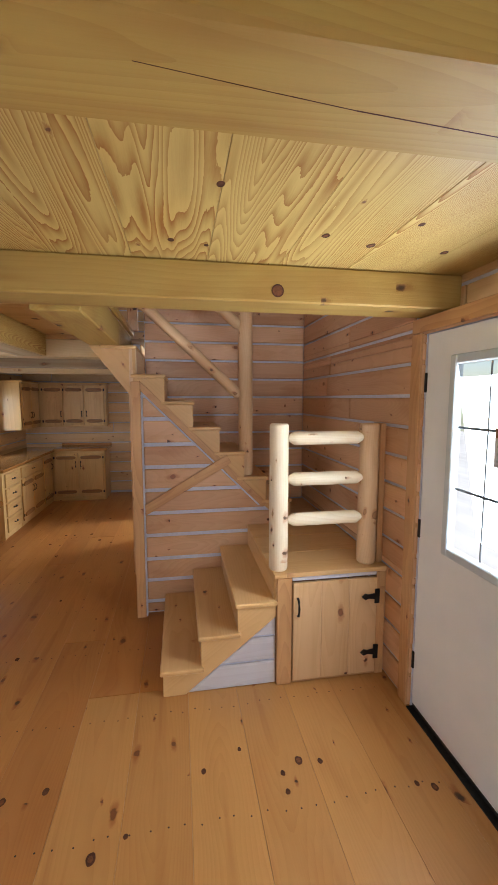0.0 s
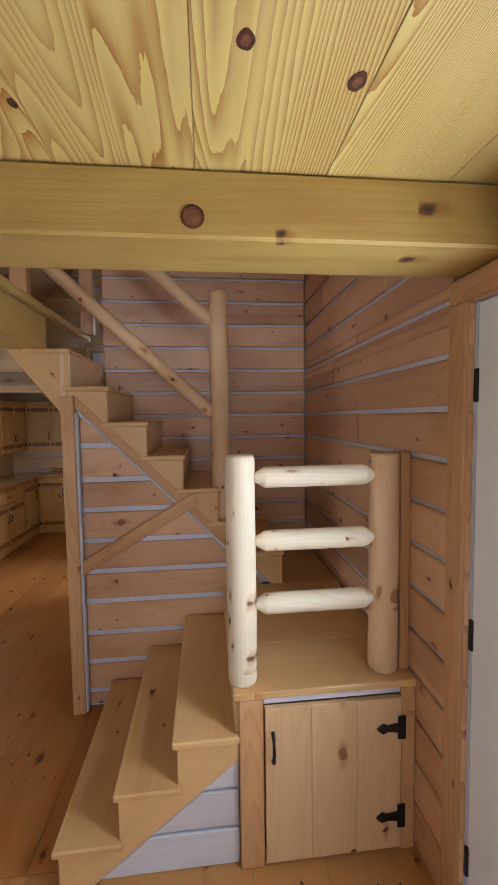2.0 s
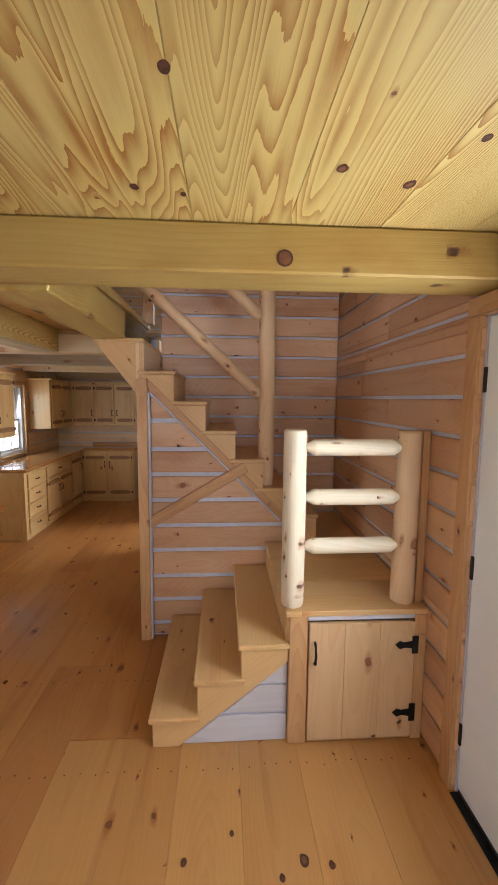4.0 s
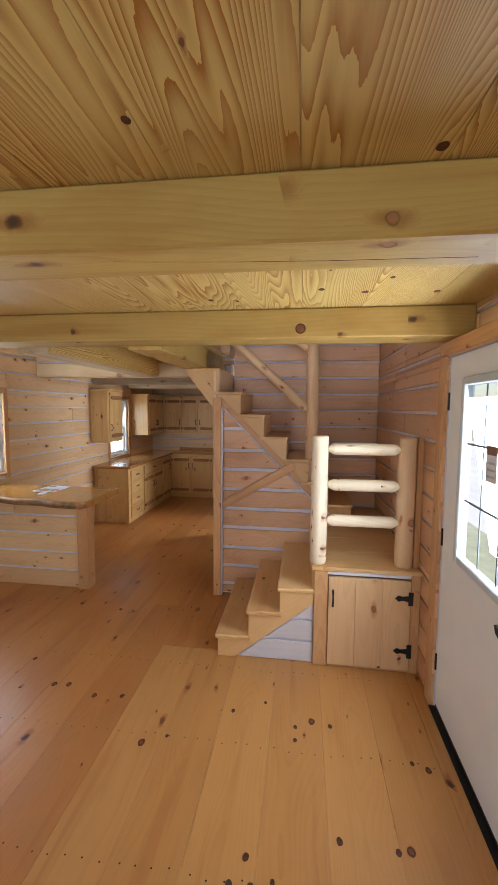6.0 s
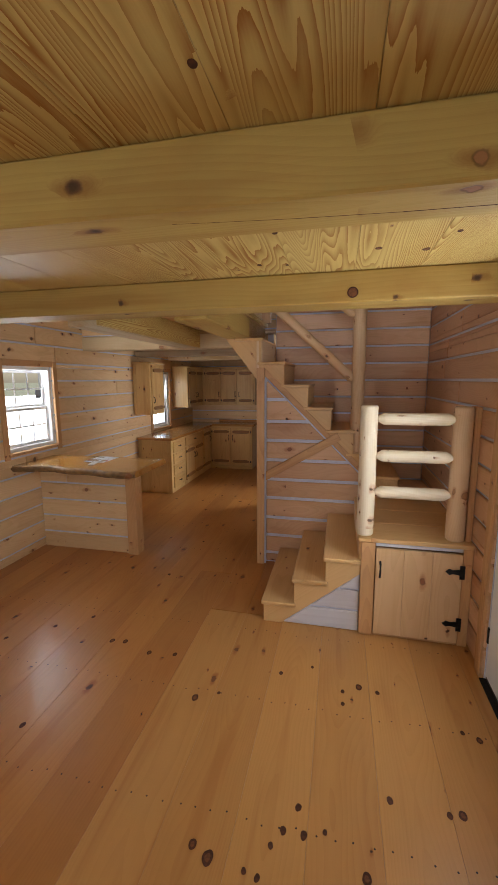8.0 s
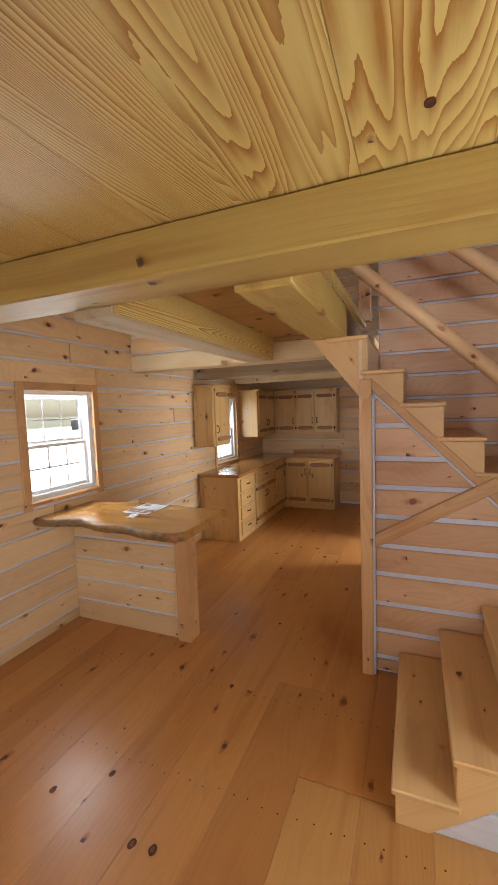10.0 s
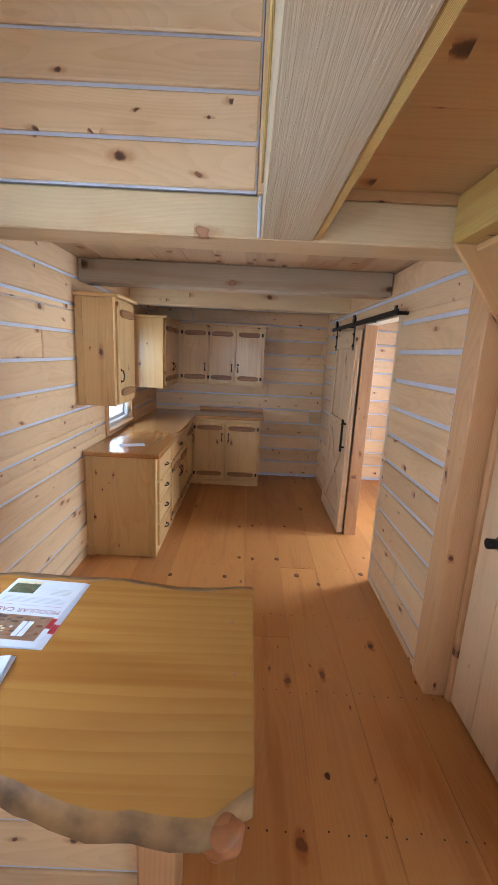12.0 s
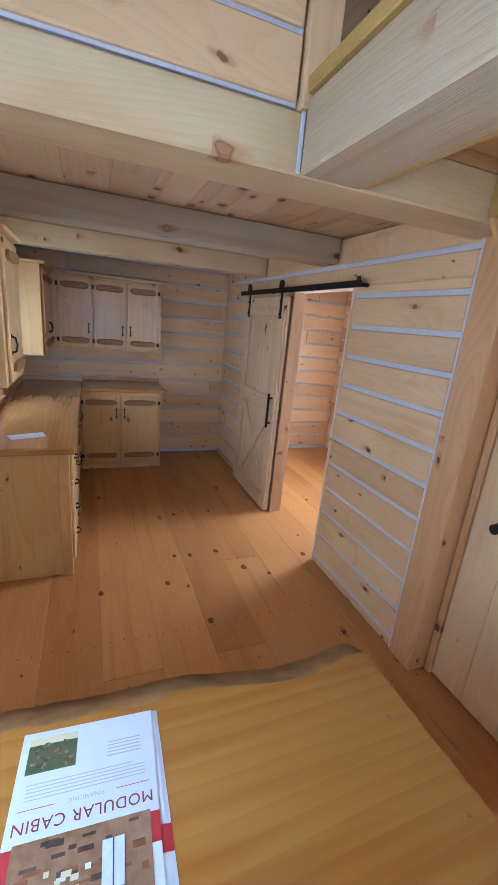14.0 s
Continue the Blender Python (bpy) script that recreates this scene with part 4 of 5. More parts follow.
# ---- the stair ----
st = thing("staircase", (0.4, 2.9, 0), "pine staircase turning on a landing, with open log balusters", "staircase")
low_treads = ((-0.108, 0.165), (0.112, 0.355), (0.328, 0.533))
YS0, YS1 = 2.21, 3.15
for i, (x, z) in enumerate(low_treads):
    slab("tread", (x, YS0 - 0.025, z - 0.028), (x + 0.25, YS1, z), "y", M_STAIR, st, bevel=0.006)
    slab("riser", (x + 0.016, YS0, z - 0.165 if i == 0 else low_treads[i - 1][1]), (x + 0.036, YS1, z - 0.028), "y", M_STAIR, st)
slab("riser", (0.56, YS0, 0.533), (0.58, YS1, 0.672), "y", M_STAIR, st)
prism_part("stringer", [(-0.091, 0.0), (-0.091, 0.137), (0.128, 0.137), (0.128, 0.327), (0.344, 0.327), (0.344, 0.505), (0.575, 0.505), (0.575, 0.43), (0.035, 0.0)], (YS0 - 0.004, YS0 + 0.03), "y", M_STAIR, st, grain=40)
# siding below the lower flight
for i in range(3):
    z0, z1 = 0.155 * i, 0.155 * (i + 1) - 0.012
    xa = 0.035 + z0 * 1.256
    xb = 0.035 + z1 * 1.256
    if z1 > 0.43:
        z1, xb = 0.425, 0.57
    prism_part("side_board", [(xa + 0.02, z0 + 0.003), (0.572, z0 + 0.003), (0.572, z1)] + ([(xb + 0.02, z1)] if xb < 0.55 else []), (YS0 + 0.008, YS0 + 0.024), "y", M_WASH, st, "whitewashed bluish siding board")
prism_part("side_backing", [(0.03, 0.0), (0.575, 0.0), (0.575, 0.43)], (YS0 + 0.024, YS0 + 0.04), "y", M_CHINK, st)
# landing
for i in range(3):
    y0 = 2.185 + 0.322 * i
    slab("landing_board", (0.555, y0, 0.672), (1.262, y0 + 0.321, 0.70), "x", M_STAIR, st)
slab("landing_board", (0.93, 3.151, 0.672), (1.262, 3.92, 0.70), "x", M_STAIR, st)
# upper flight, climbing west along the stair wall
upper = ((0.92, 0.90), (0.715, 1.095), (0.535, 1.299), (0.338, 1.498), (0.133, 1.697), (-0.08, 1.90), (-0.287, 2.11))
prev = 0.70
for x, z in upper:
    slab("tread", (x - 0.245, 3.135, z - 0.026), (x + 0.012, 3.92, z), "y", M_STAIR, st, bevel=0.006)
    slab("riser", (x - 0.02, 3.15, prev), (x, 3.92, z - 0.026), "y", M_STAIR, st)
    prev = z
slab("riser", (-0.42, 3.15, 2.11), (-0.40, 3.92, 2.289), "y", M_STAIR, st)
poly = []
for i, (x, z) in enumerate(upper):
    zp = 0.70 if i == 0 else upper[i - 1][1]
    poly += [(x - 0.001, zp - 0.027), (x - 0.001, z - 0.027)]
poly += [(-0.31, 2.083), (-0.31, 1.845), (0.88, 0.673)]
prism_part("stringer", poly, (3.142, 3.17), "y", M_STAIR, st, grain=-45)
# panelled wall below the upper flight
pw = thing("wall_understair", (0.1, 3.16, 0), "log-sided wall under the stair with diagonal boards", "wall", kind="structure")
ps = [(-0.255, 0), (0.60, 0), (0.60, 0.70), (0.85, 0.70), (-0.255, 1.79)]
prism_part("core", ps, (3.176, 3.20), "y", M_CHINK, pw, "blue-grey chinking")
joint = [0.0, 0.10, 0.276, 0.451, 0.643, 0.822, 1.006, 1.189, 1.365, 1.564, 1.74]
for z0, z1 in zip(joint, joint[1:]):
    lo, hi = z0 + 0.015, z1 - 0.015
    ra, rb = 0.85 - (max(lo, 0.7) - 0.7) * 1.014, 0.85 - (max(hi, 0.7) - 0.7) * 1.014
    ra, rb = (0.598, 0.598) if hi < 0.7 else (min(ra, 0.82), min(rb, 0.82))
    prism_part("board", [(-0.245, lo), (ra, lo), (rb, hi), (-0.245, hi)], (3.163, 3.18), "y", M_WALL_RED, pw, bevel=0.005)
slab("post", (-0.325, 3.105, 0), (-0.256, 3.15, 1.845), "z", M_TRIM, pw)
slab("edge_post", (-0.256, 3.12, 0), (-0.244, 3.162, 1.75), "z", M_CHINK, pw)
stick("diagonal_trim", (-0.28, 3.148, 1.835), (0.70, 3.148, 0.858), 0.05, 0.02, M_TRIM, pw, up=(0, 1, 0))
stick("diagonal_chinking", (-0.25, 3.156, 1.765), (0.66, 3.156, 0.858), 0.022, 0.012, M_CHINK, pw, "pale chinking below the stringer", up=(0, 1, 0))
stick("diagonal_board", (-0.27, 3.142, 0.842), (0.41, 3.142, 1.245), 0.075, 0.03, M_TRIM, pw, up=(0, 1, 0))
# hatch under the landing
hw = thing("wall_hatch", (0.93, 2.2, 0), "pine framing below the landing round a hatch", "wall", kind="structure")
slab("post", (0.576, 2.192, 0), (0.668, 2.24, 0.67), "z", M_TRIM, hw)
slab("post", (1.203, 2.192, 0), (1.262, 2.24, 0.67), "z", M_TRIM, hw)
slab("rail", (0.668, 2.196, 0.645), (1.203, 2.24, 0.67), "x", M_WASH, hw)
slab("rail", (0.668, 2.2, 0.0), (1.203, 2.24, 0.02), "x", M_TRIM, hw)
ht = thing("hatch_door", (0.935, 2.19, 0.025), "small closed pine hatch door with black hinges below the landing", "hatch")
for i in range(3):
    x = 0.672 + 0.176 * i
    slab("plank", (x, 2.182, 0.025), (x + 0.175, 2.206, 0.636), "z", M_HATCH, ht, bevel=0.0015)
for z in (0.16, 0.52):
    strap_hinge((1.215, 2.181, z), (-1, 0, 0), (0, -1, 0), ht, 0.115)
part("handle", rod_bm([(0.70, 2.182, 0.545), (0.70, 2.16, 0.535), (0.70, 2.152, 0.49), (0.70, 2.16, 0.445), (0.70, 2.182, 0.435)], 0.007), M_BLACK, ht, "black bow handle")

# log rail on the landing
lr = thing("log_railing", (0.88, 2.26, 0.70), "peeled white log railing on the landing", "railing")
log_between("post", (0.598, 2.262, 0.70), (0.598, 2.262, 1.575), 0.056, M_LOG, lr, seed=1)
log_between("post", (1.165, 2.275, 0.70), (1.165, 2.275, 1.57), 0.058, M_LOG_WARM, lr, "tan peeled log post", seed=2)
for i, z in enumerate((1.488, 1.244, 1.0)):
    log_between("rail", (0.645, 2.265, z), (1.125, 2.265, z), 0.040, M_LOG, lr, seed=5 + i, ends=0.05)
tagged(slab("trim_rail", (1.225, 2.25, 0.70), (1.262, 2.35, 1.57), "z", M_TRIM, None), "dark pine board behind the railing post", "trim", kind="structure")
hr = thing("log_handrail", (0.56, 3.25, 1.095), "tan peeled log newel with sloping handrails up the stair", "handrail")
log_between("newel", (0.56, 3.25, 1.095), (0.56, 3.25, 2.47), 0.058, M_LOG_WARM, hr, seed=11)
log_between("lower_rail", (0.53, 3.25, 1.725), (-0.75, 3.25, 2.91), 0.042, M_LOG_WARM, hr, seed=12, ends=0.05)
log_between("upper_rail", (0.53, 3.25, 2.275), (-0.55, 3.25, 3.22), 0.042, M_LOG_WARM, hr, seed=13, ends=0.05)
for x, y in ((-0.60, 3.20), (-0.42, 3.86)):
    tagged(slab("loft_stud", (x, y, 2.331), (x + 0.09, y + 0.06, 3.6), "z", M_TRIM, None), "pine stud beside the stairwell in the loft", "post", "studs of the loft", "structure")

# ---- the bar ----
bw = log_wall("wall_bar", "x", 3.075, -1, 0.09, XL + 0.018, -1.64, 0, 0.878, 0.178, -0.01, length=5, seed=31, both=True, label="low log-sided half wall that carries the bar top", proud=0.012)
bp = tagged(slab("trim_bar_post", (-1.638, 3.035, 0), (-1.53, 3.165, 0.878), "z", M_TRIM, None), "squared pine end post of the bar", "post", kind="structure")
bar = thing("bar_top", (-2.0, 3.05, 0.88), "glossy honey live-edge pine slab bar top with bark edges", "bar counter")


def edge_front(x):
    return 2.745 + 0.035 * math.sin(x * 5.2 + 0.6) + 0.02 * math.sin(x * 13) - 0.05 * max(0, 1 - abs(x + 1.42) / 0.12)


def edge_back(x):
    return 3.362 + 0.018 * math.sin(x * 6.1 + 1.2) + 0.008 * math.sin(x * 17)


def live_slab(z0, z1):
    bm = bmesh.new()
    n = 60
    xs = [XL + 0.02 + (1.28) * i / n for i in range(n + 1)]
    prof = [(edge_back, 1, -0.045, z1), (edge_front, -1, 0.0, z1), (edge_front, -1, 0.028, (z0 + z1) / 2 + 0.004), (edge_front, -1, 0.006, z0), (edge_back, 1, 0.006, z0), (edge_back, 1, 0.022, (z0 + z1) / 2)]
    rows = []
    for x in xs:
        rows.append([bm.verts.new((x, f(x) + s * (o + 0.006 * noise.noise((x * 22, k, 0.3)) * (o > 0) + 0.022 * noise.noise((x * 9, k, 1.7)) * (o < 0)), z)) for k, (f, s, o, z) in enumerate(prof)])
    for p, q in zip(rows, rows[1:]):
        for k in range(6):
            f = bm.faces.new((p[k], p[(k + 1) % 6], q[(k + 1) % 6], q[k]))
            f.material_index = 0 if k in (0, 3) else 1
            f.smooth = k not in (0, 3)
    bm.faces.new(list(reversed(rows[0])))
    bm.faces.new(rows[-1])
    bmesh.ops.recalc_face_normals(bm, faces=bm.faces)
    return bm


top = part("slab", live_slab(0.88, 0.94), M_SLAB, bar)
top.data.materials.append(M_LIVE)

burl = bmesh.new()
bmesh.ops.create_icosphere(burl, subdivisions=3, radius=1)
for v in burl.verts:
    k = 1 + 0.25 * noise.noise(v.co * 1.7 + Vector((4, 0, 0)))
    v.co = Vector((v.co.x * 0.034 * k, v.co.y * 0.034 * k, v.co.z * 0.028 * k))
for f in burl.faces:
    f.smooth = True
part("burl", burl, M_BURL, bar, "reddish polished burl at the corner", Matrix.Translation((-1.400, 2.69, 0.905)))
for x, y in ((-1.405, 3.16), (-1.392, 2.98), (-1.400, 3.30)):
    part("knot", rod_bm([(x, y, 0.9395), (x, y, 0.9408)], 0.006, 7), M_BURL, bar)

# papers on the bar
def sheet(name, cx, cy, z, w, h, turn, label, material, t=0.0006):
    m = pose(cx, cy, z, 0, 0, turn)
    bm = bmesh.new()
    bmesh.ops.create_cube(bm, size=1)
    bmesh.ops.scale(bm, vec=(w, h, t), verts=bm.verts)
    return tagged(part(name, bm, material, None, m=m), label, "paper")


def print_area(name, host, x0, x1, y0, y1, material, lift=0.0005):
    bm = bmesh.new()
    v = [bm.verts.new(p) for p in ((x0, y0, 0), (x1, y0, 0), (x1, y1, 0), (x0, y1, 0))]
    bm.faces.new(v)
    return part(name, bm, material, host, m=PLACE[host] @ Matrix.Translation((0, 0, lift)))


def lettering(host, words, x, y, size, material):
    c = bpy.data.curves.new("lettering", "FONT")
    c.body, c.size, c.align_x, c.align_y = words, size, "CENTER", "CENTER"
    c.space_character = 1.08
    c.materials.append(material)
    return hang(new("lettering", c), PLACE[host] @ Matrix.Translation((x, y, 0.0007)), host)


for i, (dx, dy, a) in enumerate(((0.012, -0.004, 178.4), (0.006, -0.002, 177.5))):
    under = sheet("leaflet", -1.970 + dx, 3.171 + dy, 0.9406 + 0.0012 * i, 0.2159, 0.2794, a, "printed leaflet under another on the bar", M_PAPER)
    print_area("red_band", under, -0.108, 0.108, 0.05, 0.085, M_RED)
fl = sheet("leaflet", -1.972, 3.171, 0.9432, 0.2159, 0.2794, 176.8, "white cabin leaflet with photos and red bands on the bar", M_PAPER)
lettering(fl, "MODULAR CABIN", 0.0, 0.006, 0.0235, M_INK)
lettering(fl, "FINANCING", 0.0, -0.016, 0.0095, M_GREY_INK)
for x0, x1 in ((-0.096, -0.045), (0.045, 0.096)):
    print_area("rule", fl, x0, x1, -0.0165, -0.0155, M_RED)
print_area("red_band", fl, -0.108, 0.108, 0.03, 0.07, M_RED)
print_area("photo", fl, -0.094, 0.094, 0.026, 0.118, M_PHOTO[4], 0.0007)
pr = random.Random(21)
# the printed room: dark rafters, warm walls and floor, pale chairs
for i in range(46):
    u, v = pr.uniform(-0.092, 0.07), pr.uniform(0.03, 0.108)
    k = 1 if v < 0.052 else pr.choice((0, 4, 0, 4, 1))
    print_area("photo_patch", fl, u, u + pr.uniform(0.008, 0.022), v, v + pr.uniform(0.003, 0.010), M_PHOTO[k], 0.0009 + 0.000015 * i)
for i in range(9):
    u, v = pr.uniform(-0.015, 0.07), pr.uniform(0.066, 0.094)
    print_area("photo_patch", fl, u, u + pr.uniform(0.004, 0.014), v, v + pr.uniform(0.002, 0.010), M_PHOTO[2 if i % 2 else 5], 0.0017 + 0.00001 * i)
print_area("photo_patch", fl, -0.056, -0.026, 0.05, 0.106, M_PHOTO[2], 0.0019)
print_area("glazing_line", fl, -0.042, -0.040, 0.05, 0.106, M_PHOTO[1], 0.0021)
print_area("photo", fl, 0.02, 0.096, -0.128, -0.068, M_PHOTO[3], 0.0007)
for i in range(70):
    u, v = pr.uniform(0.022, 0.085), pr.uniform(-0.118, -0.075)
    print_area("photo_patch", fl, u, u + pr.uniform(0.002, 0.008), v, v + pr.uniform(0.002, 0.006), M_PHOTO[pr.choice((1, 1, 3, 3, 0, 4))], 0.0010 + 0.00001 * i)
print_area("photo_patch", fl, 0.02, 0.096, -0.128, -0.115, M_PHOTO[5], 0.0009)
for i in range(5):
    print_area("text_line", fl, -0.09 + 0.02 * (i == 4), 0.09, -0.030 - 0.0055 * i, -0.0285 - 0.0055 * i, M_GREY_INK)
for i in range(5):
    print_area("text_line", fl, -0.085, -0.03, -0.072 - 0.006 * i, -0.070 - 0.006 * i, M_GREY_INK)
print_area("emblem", fl, -0.012, 0.012, 0.123, 0.131, M_PHOTO[1])
for i, (dx, dy, a) in enumerate(((0.004, 0.006, 98), (0.0, 0.0, 101), (-0.003, 0.004, 99.5))):
    c = sheet("business_card", -1.923 + dx, 2.946 + dy, 0.9415 + 0.0022 * i, 0.089, 0.051, a, "white business card in a small stack on the bar", M_PAPER, 0.002)
    tagged(c, group="business cards on the bar")
print_area("emblem", c, 0.005, 0.018, -0.008, 0.010, M_PHOTO[4], 0.0012)


# ---- kitchen ----
def pull_handle(parent, at, normal, length=0.085, vertical=True):
    n, at = Vector(normal), Vector(at)
    d = Vector((0, 0, 1)) if vertical else Vector((0, 0, 1)).cross(n)
    pts = [at + d * length / 2, at + d * length * 0.42 + n * 0.018, at + n * 0.026, at - d * length * 0.42 + n * 0.018, at - d * length / 2]
    h = part("handle", rod_bm(pts, 0.0055, 8), M_BLACK, parent, "black iron pull")
    for s in (-1, 1):
        p = at + d * s * length * 0.5
        part("plate", rod_bm([p, p + n * 0.004], 0.011, 8), M_BLACK, h)
    return h


def cab_door(parent, axis, face, out, u0, u1, z0, z1, hinge_left, low_handle, battens=True):
    """A plank door with two live-edged battens, a black pull and small hinges."""
    def P(u, d, z):
        return (u, face + d * out, z) if axis == "x" else (face + d * out, u, z)
    door = slab("door", P(u0, 0.001, z0), P(u1, 0.02, z1), "z", M_CAB, parent, bevel=0.005)
    if battens:
        for z in (z0 + 0.075, z1 - 0.075):
            m = 0.03
            bm = bmesh.new()
            L = (u1 - u0 - 2 * m) / 2
            pts = []
            for k in range(28):
                a = 2 * math.pi * k / 28
                cx, cz = math.cos(a), math.sin(a)
                pts.append((math.copysign(abs(cx) ** 0.4, cx) * L, math.copysign(abs(cz) ** 0.7, cz) * 0.03 + 0.004 * noise.noise((k * 1.3, u0 * 9, z * 5))))
            lo = [bm.verts.new((p[0], p[1], 0)) for p in pts]
            hi = [bm.verts.new((p[0] * 0.97, p[1] * 0.8, 0.016)) for p in pts]
            bm.faces.new(list(reversed(lo)))
            bm.faces.new(hi)
            for k in range(28):
                bm.faces.new((lo[k], lo[(k + 1) % 28], hi[(k + 1) % 28], hi[k]))
            bmesh.ops.recalc_face_normals(bm, faces=bm.faces)
            X = Vector((1, 0, 0)) if axis == "x" else Vector((0, 1, 0))
            nn = Vector(P(0, 1, 0)) - Vector(P(0, 0, 0))
            mm = Matrix((X, nn.cross(X), nn)).transposed().to_4x4()
            part("batten", bm, M_BATTEN, door, "dark-edged live-edge batten", Matrix.Translation(P((u0 + u1) / 2, 0.0205, z)) @ mm)
    hu = u1 - 0.035 if hinge_left else u0 + 0.035
    nrm = Vector(P(0, 1, 0)) - Vector(P(0, 0, 0))
    pull_handle(door, P(hu, 0.021, z0 + 0.2 if low_handle else z1 - 0.19), nrm)
    he = u0 if hinge_left else u1
    for z in (z0 + 0.075, z1 - 0.075):
        slab("hinge", P(he - 0.012, 0.02, z - 0.02), P(he + 0.012, 0.026, z + 0.02), "z", M_BLACK, door, "black hinge")
    return door


def cab_drawer(parent, axis, face, out, u0, u1, z0, z1):
    def P(u, d, z):
        return (u, face + d * out, z) if axis == "x" else (face + d * out, u, z)
    f = slab("drawer", P(u0, 0.001, z0), P(u1, 0.02, z1), axis, M_CAB, parent, bevel=0.006)
    nrm = Vector(P(0, 1, 0)) - Vector(P(0, 0, 0))
    pull_handle(f, P((u0 + u1) / 2, 0.021, (z0 + z1) / 2), nrm, 0.075, False)
    return f


def carcass(name, lo, hi, label, group):
    c = thing(name, ((lo[0] + hi[0]) / 2, (lo[1] + hi[1]) / 2, lo[2]), label, "cabinet", group)
    slab("body", lo, hi, "z", M_CAB, c)
    return c


FX = -2.085   # front of the west base run
g = "kitchen base cabinets"
c1 = carcass("base_cabinet", (XL + 0.018, 5.19, 0.0), (FX, 5.72, 0.83), "knotty pine base cabinet with four drawers", g)
slab("corner_stile", (FX - 0.06, 5.178, 0.0), (FX + 0.004, 5.189, 0.83), "z", M_CAB, c1)
slab("corner_stile", (XL + 0.018, 5.178, 0.0), (XL + 0.075, 5.189, 0.83), "z", M_CAB, c1)
for a, b in ((0.63, 0.80), (0.45, 0.615), (0.27, 0.435), (0.07, 0.255)):
    cab_drawer(c1, "y", FX, 1, 5.25, 5.69, a, b)
c2 = carcass("base_cabinet", (XL + 0.018, 5.722, 0.0), (FX, 6.62, 0.83), "knotty pine base cabinet with a drawer over two doors", g)
cab_drawer(c2, "y", FX, 1, 5.76, 6.58, 0.66, 0.80)
cab_door(c2, "y", FX, 1, 5.76, 6.165, 0.07, 0.64, True, False)
cab_door(c2, "y", FX, 1, 6.175, 6.58, 0.07, 0.64, False, False)
c3 = carcass("base_cabinet", (XL + 0.018, 6.622, 0.0), (FX, YB - 0.018, 0.83), "knotty pine corner base cabinet", g)
cab_door(c3, "y", FX, 1, 6.66, 7.04, 0.07, 0.80, True, False)
FY = 7.11
c4 = carcass("base_cabinet", (FX + 0.002, FY, 0.0), (-1.235, YB - 0.018, 0.845), "knotty pine base cabinet with two doors", g)
slab("plinth", (FX + 0.03, FY - 0.01, 0.0), (-1.235, FY - 0.001, 0.05), "x", M_CAB, c4)
cab_door(c4, "x", FY, -1, FX + 0.04, -1.672, 0.075, 0.81, True, False)
cab_door(c4, "x", FY, -1, -1.66, -1.265, 0.075, 0.81, False, False)
ct = thing("worktop", (-2.35, 6.2, 0.832), "glossy honey pine worktop on the base cabinets", "worktop")
slab("slab", (XL + 0.018, 5.15, 0.832), (-2.045, YB - 0.018, 0.872), "y", M_COUNTER, ct, bevel=0.008)
ct2 = thing("worktop", (-1.62, 7.3, 0.847), "glossy honey pine worktop beside the back wall", "worktop")
slab("slab", (-2.043, 7.07, 0.847), (-1.195, YB - 0.018, 0.888), "x", M_COUNTER, ct2, bevel=0.008)
slab("upstand", (-2.043, YB - 0.036, 0.889), (-1.195, YB - 0.018, 0.93), "x", M_COUNTER, ct2)

g = "kitchen wall cabinets"
UX = -2.36
u1c = carcass("wall_cabinet", (XL + 0.018, 5.13, 1.225), (UX, 5.58, 1.985), "knotty pine wall cabinet with one door by the window", g)
slab("stile", (XL + 0.018, 5.118, 1.225), (XL + 0.07, 5.129, 1.985), "z", M_CAB, u1c)
slab("stile", (UX - 0.06, 5.118, 1.225), (UX, 5.129, 1.985), "z", M_CAB, u1c)
slab("cornice", (XL + 0.018, 5.10, 1.986), (UX + 0.04, 5.60, 2.01), "y", M_CAB, u1c)
cab_door(u1c, "y", UX, 1, 5.16, 5.56, 1.245, 1.965, False, True)
u2c = carcass("wall_cabinet", (XL + 0.018, 6.56, 1.24), (-2.32, YB - 0.018, 1.965), "knotty pine corner wall cabinet with two doors", g)
slab("cornice", (XL + 0.018, 6.54, 1.966), (-2.28, YB - 0.018, 1.99), "y", M_CAB, u2c)
cab_door(u2c, "y", -2.32, 1, 6.60, 6.955, 1.26, 1.945, True, True)
cab_door(u2c, "y", -2.32, 1, 6.965, 7.31, 1.26, 1.945, False, True)
UY = 7.36
u3c = carcass("wall_cabinet", (-2.318, UY, 1.24), (-1.225, YB - 0.018, 1.965), "knotty pine wall cabinet with three doors", g)
slab("cornice", (-2.278, UY - 0.04, 1.966), (-1.195, YB - 0.018, 1.99), "x", M_CAB, u3c)
for i in range(3):
    a = -2.255 + 0.335 * i
    cab_door(u3c, "x", UY, -1, a, a + 0.325, 1.26, 1.945, i < 2, True)
rc = sheet("leaflet", -2.33, 5.42, 0.8727, 0.2, 0.1, 20, "white paper lying on the worktop", M_PAPER)


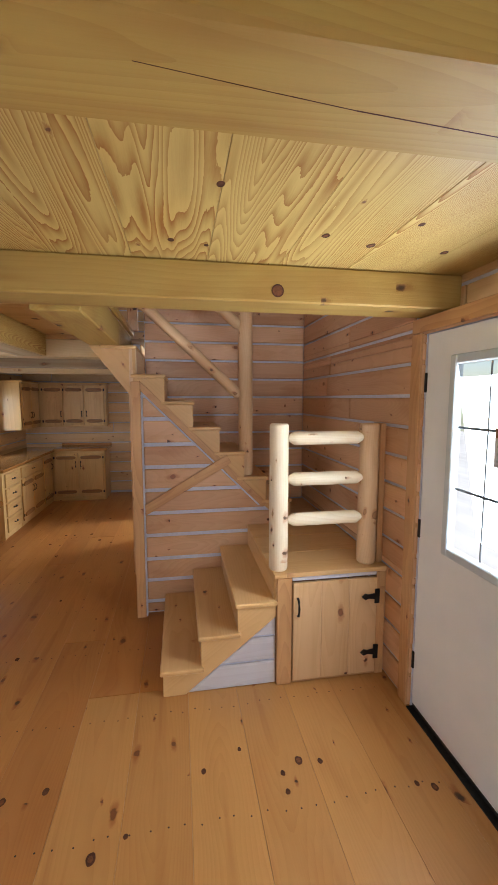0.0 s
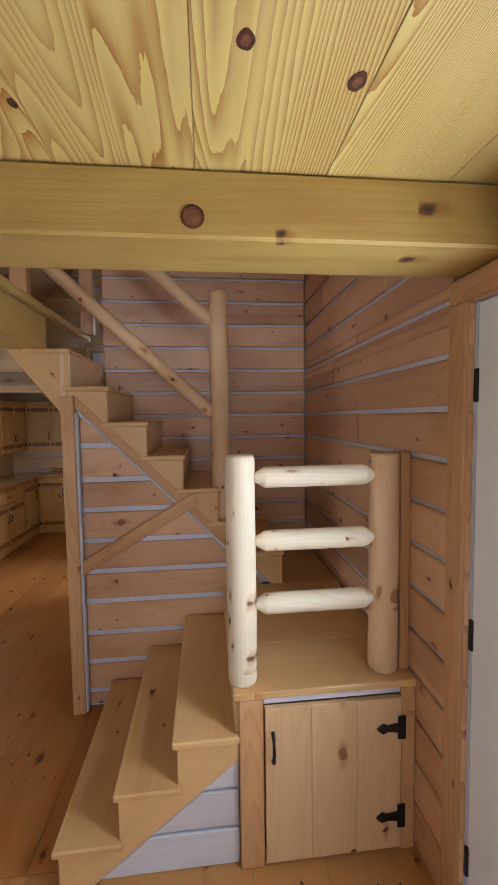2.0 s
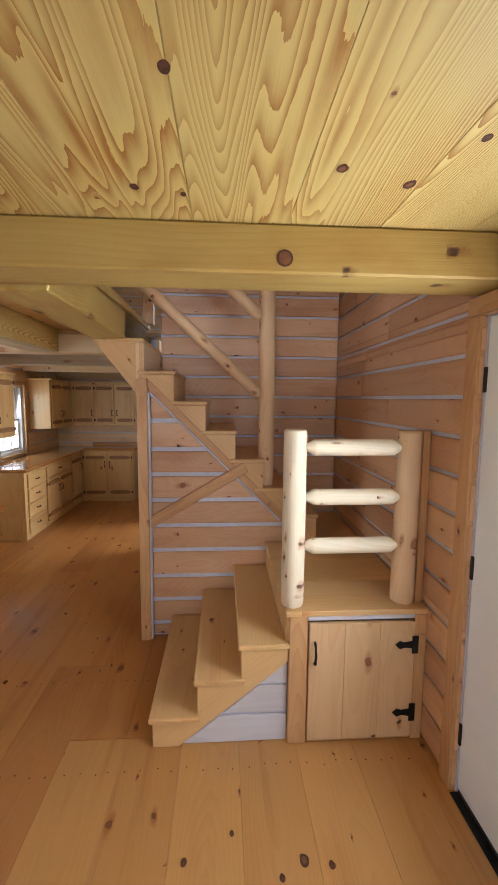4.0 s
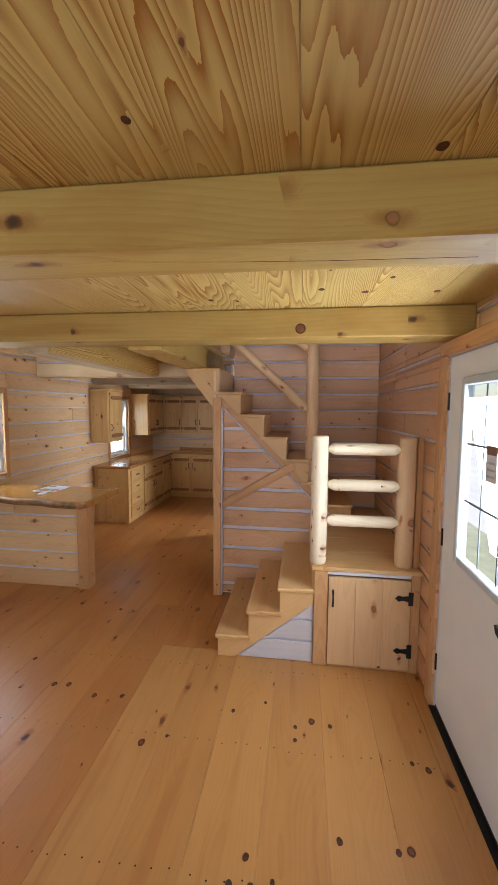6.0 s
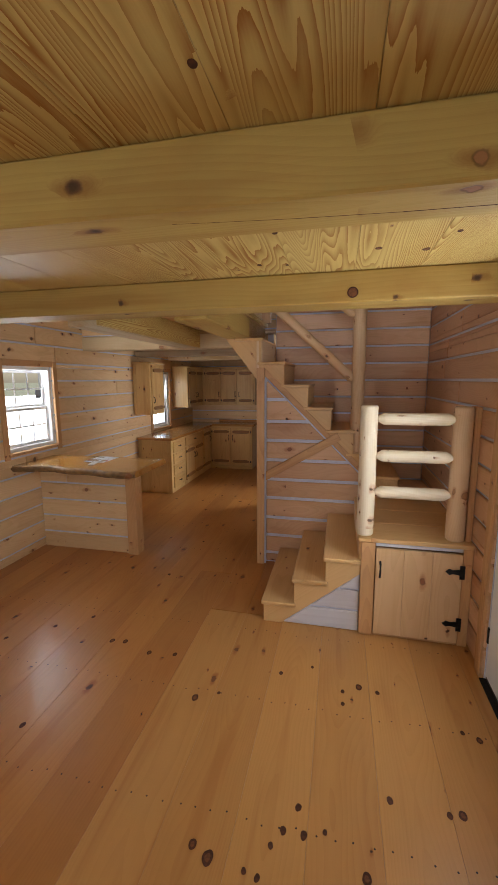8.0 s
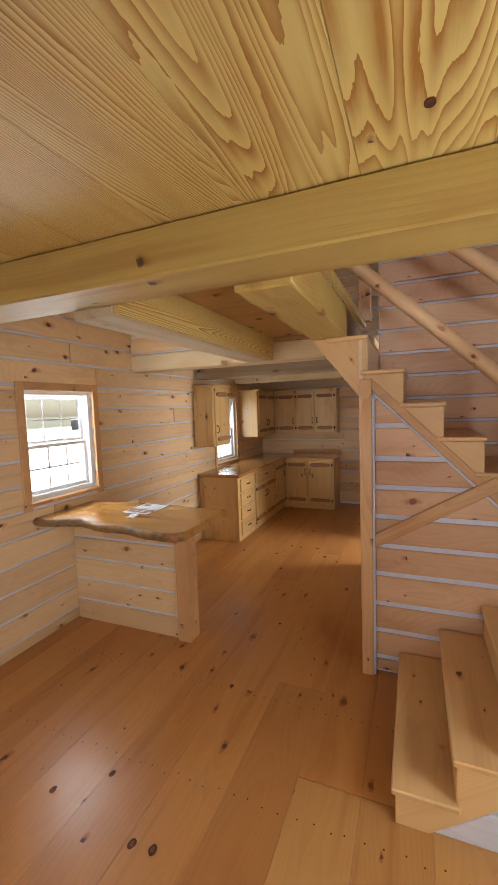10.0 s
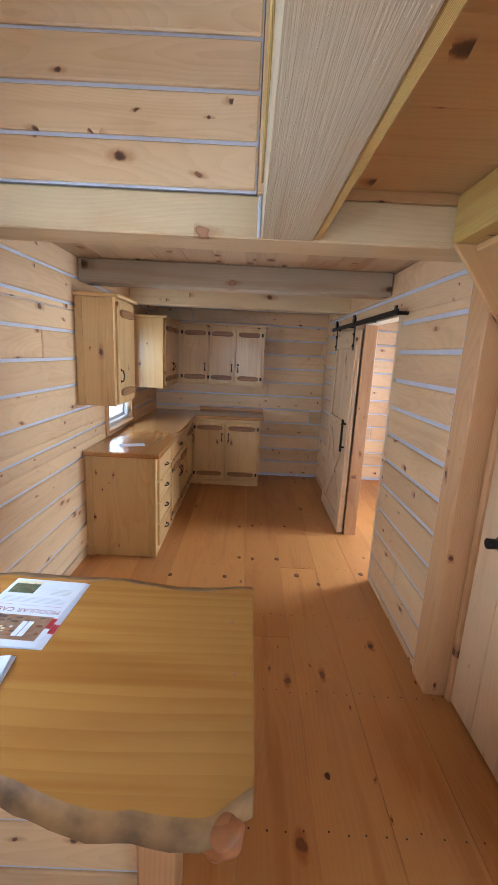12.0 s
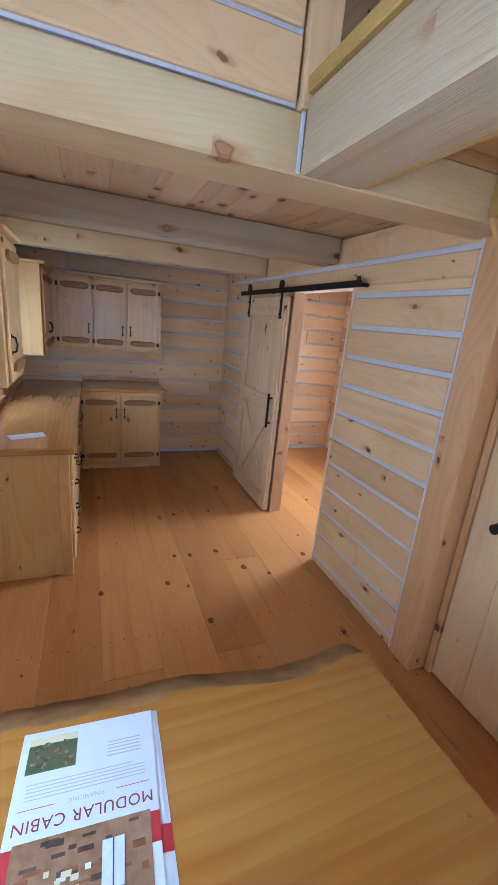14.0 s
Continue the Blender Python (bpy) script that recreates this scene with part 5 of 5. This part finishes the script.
# ---- outside, beyond the glass ----
def tree(x, y, h, seed):
    rng = random.Random(seed)
    t = thing("tree", (x, y, -0.62), "leafy green tree beyond the yard", "tree", "trees beyond the yard")
    bm = bmesh.new()
    rows = []
    for i in range(6):
        r = 0.22 * (1 - i / 7)
        rows.append([bm.verts.new((x + r * math.cos(a) + 0.06 * i * math.sin(seed), y + r * math.sin(a), -0.62 + h * 0.62 * i / 5)) for a in [k * math.pi / 4 for k in range(8)]])
    for p, q in zip(rows, rows[1:]):
        for k in range(8):
            bm.faces.new((p[k], p[(k + 1) % 8], q[(k + 1) % 8], q[k]))
    for i in range(7):
        a, z = rng.uniform(0, 6.28), -0.62 + h * rng.uniform(0.3, 0.6)
        tip = Vector((x + math.cos(a) * h * 0.25, y + math.sin(a) * h * 0.25, z + h * 0.2))
        b = rod_bm([(x, y, z), tip], 0.05, 5)
        me = bpy.data.meshes.new("limb")
        b.to_mesh(me)
        b.free()
        bm.from_mesh(me)
    part("trunk", bm, M_BARK, t)
    verts, faces = [], []
    for i in range(2600):
        while True:
            v = Vector((rng.uniform(-1, 1), rng.uniform(-1, 1), rng.uniform(-1, 1)))
            if v.length < 1 and noise.noise(v * 2.2 + Vector((seed, 0, 0))) > -0.12:
                break
        c = Vector((x + v.x * h * 0.32, y + v.y * h * 0.32, -0.62 + h * 0.66 + v.z * h * 0.34))
        q = Euler([rng.uniform(0, 6.28) for _ in range(3)]).to_matrix()
        s = rng.uniform(0.10, 0.22)
        k = len(verts)
        verts += [tuple(c + q @ Vector(p) * s) for p in ((-1, 0, 0), (0, -0.5, 0.1), (1, 0, 0), (0, 0.5, 0.1))]
        faces.append((k, k + 1, k + 2, k + 3))
    me = bpy.data.meshes.new("crown")
    me.from_pydata(verts, [], faces)
    me.materials.append(M_LEAF)
    tagged(hang(new("crown", me), Matrix(), t), "green leaves")


for i, (x, y, h) in enumerate(((40, 10, 8), (44, 24, 9), (42, -8, 7), (-40, 16, 8), (-46, 5, 8), (-42, 30, 8))):
    tree(x, y, h, i + 1)
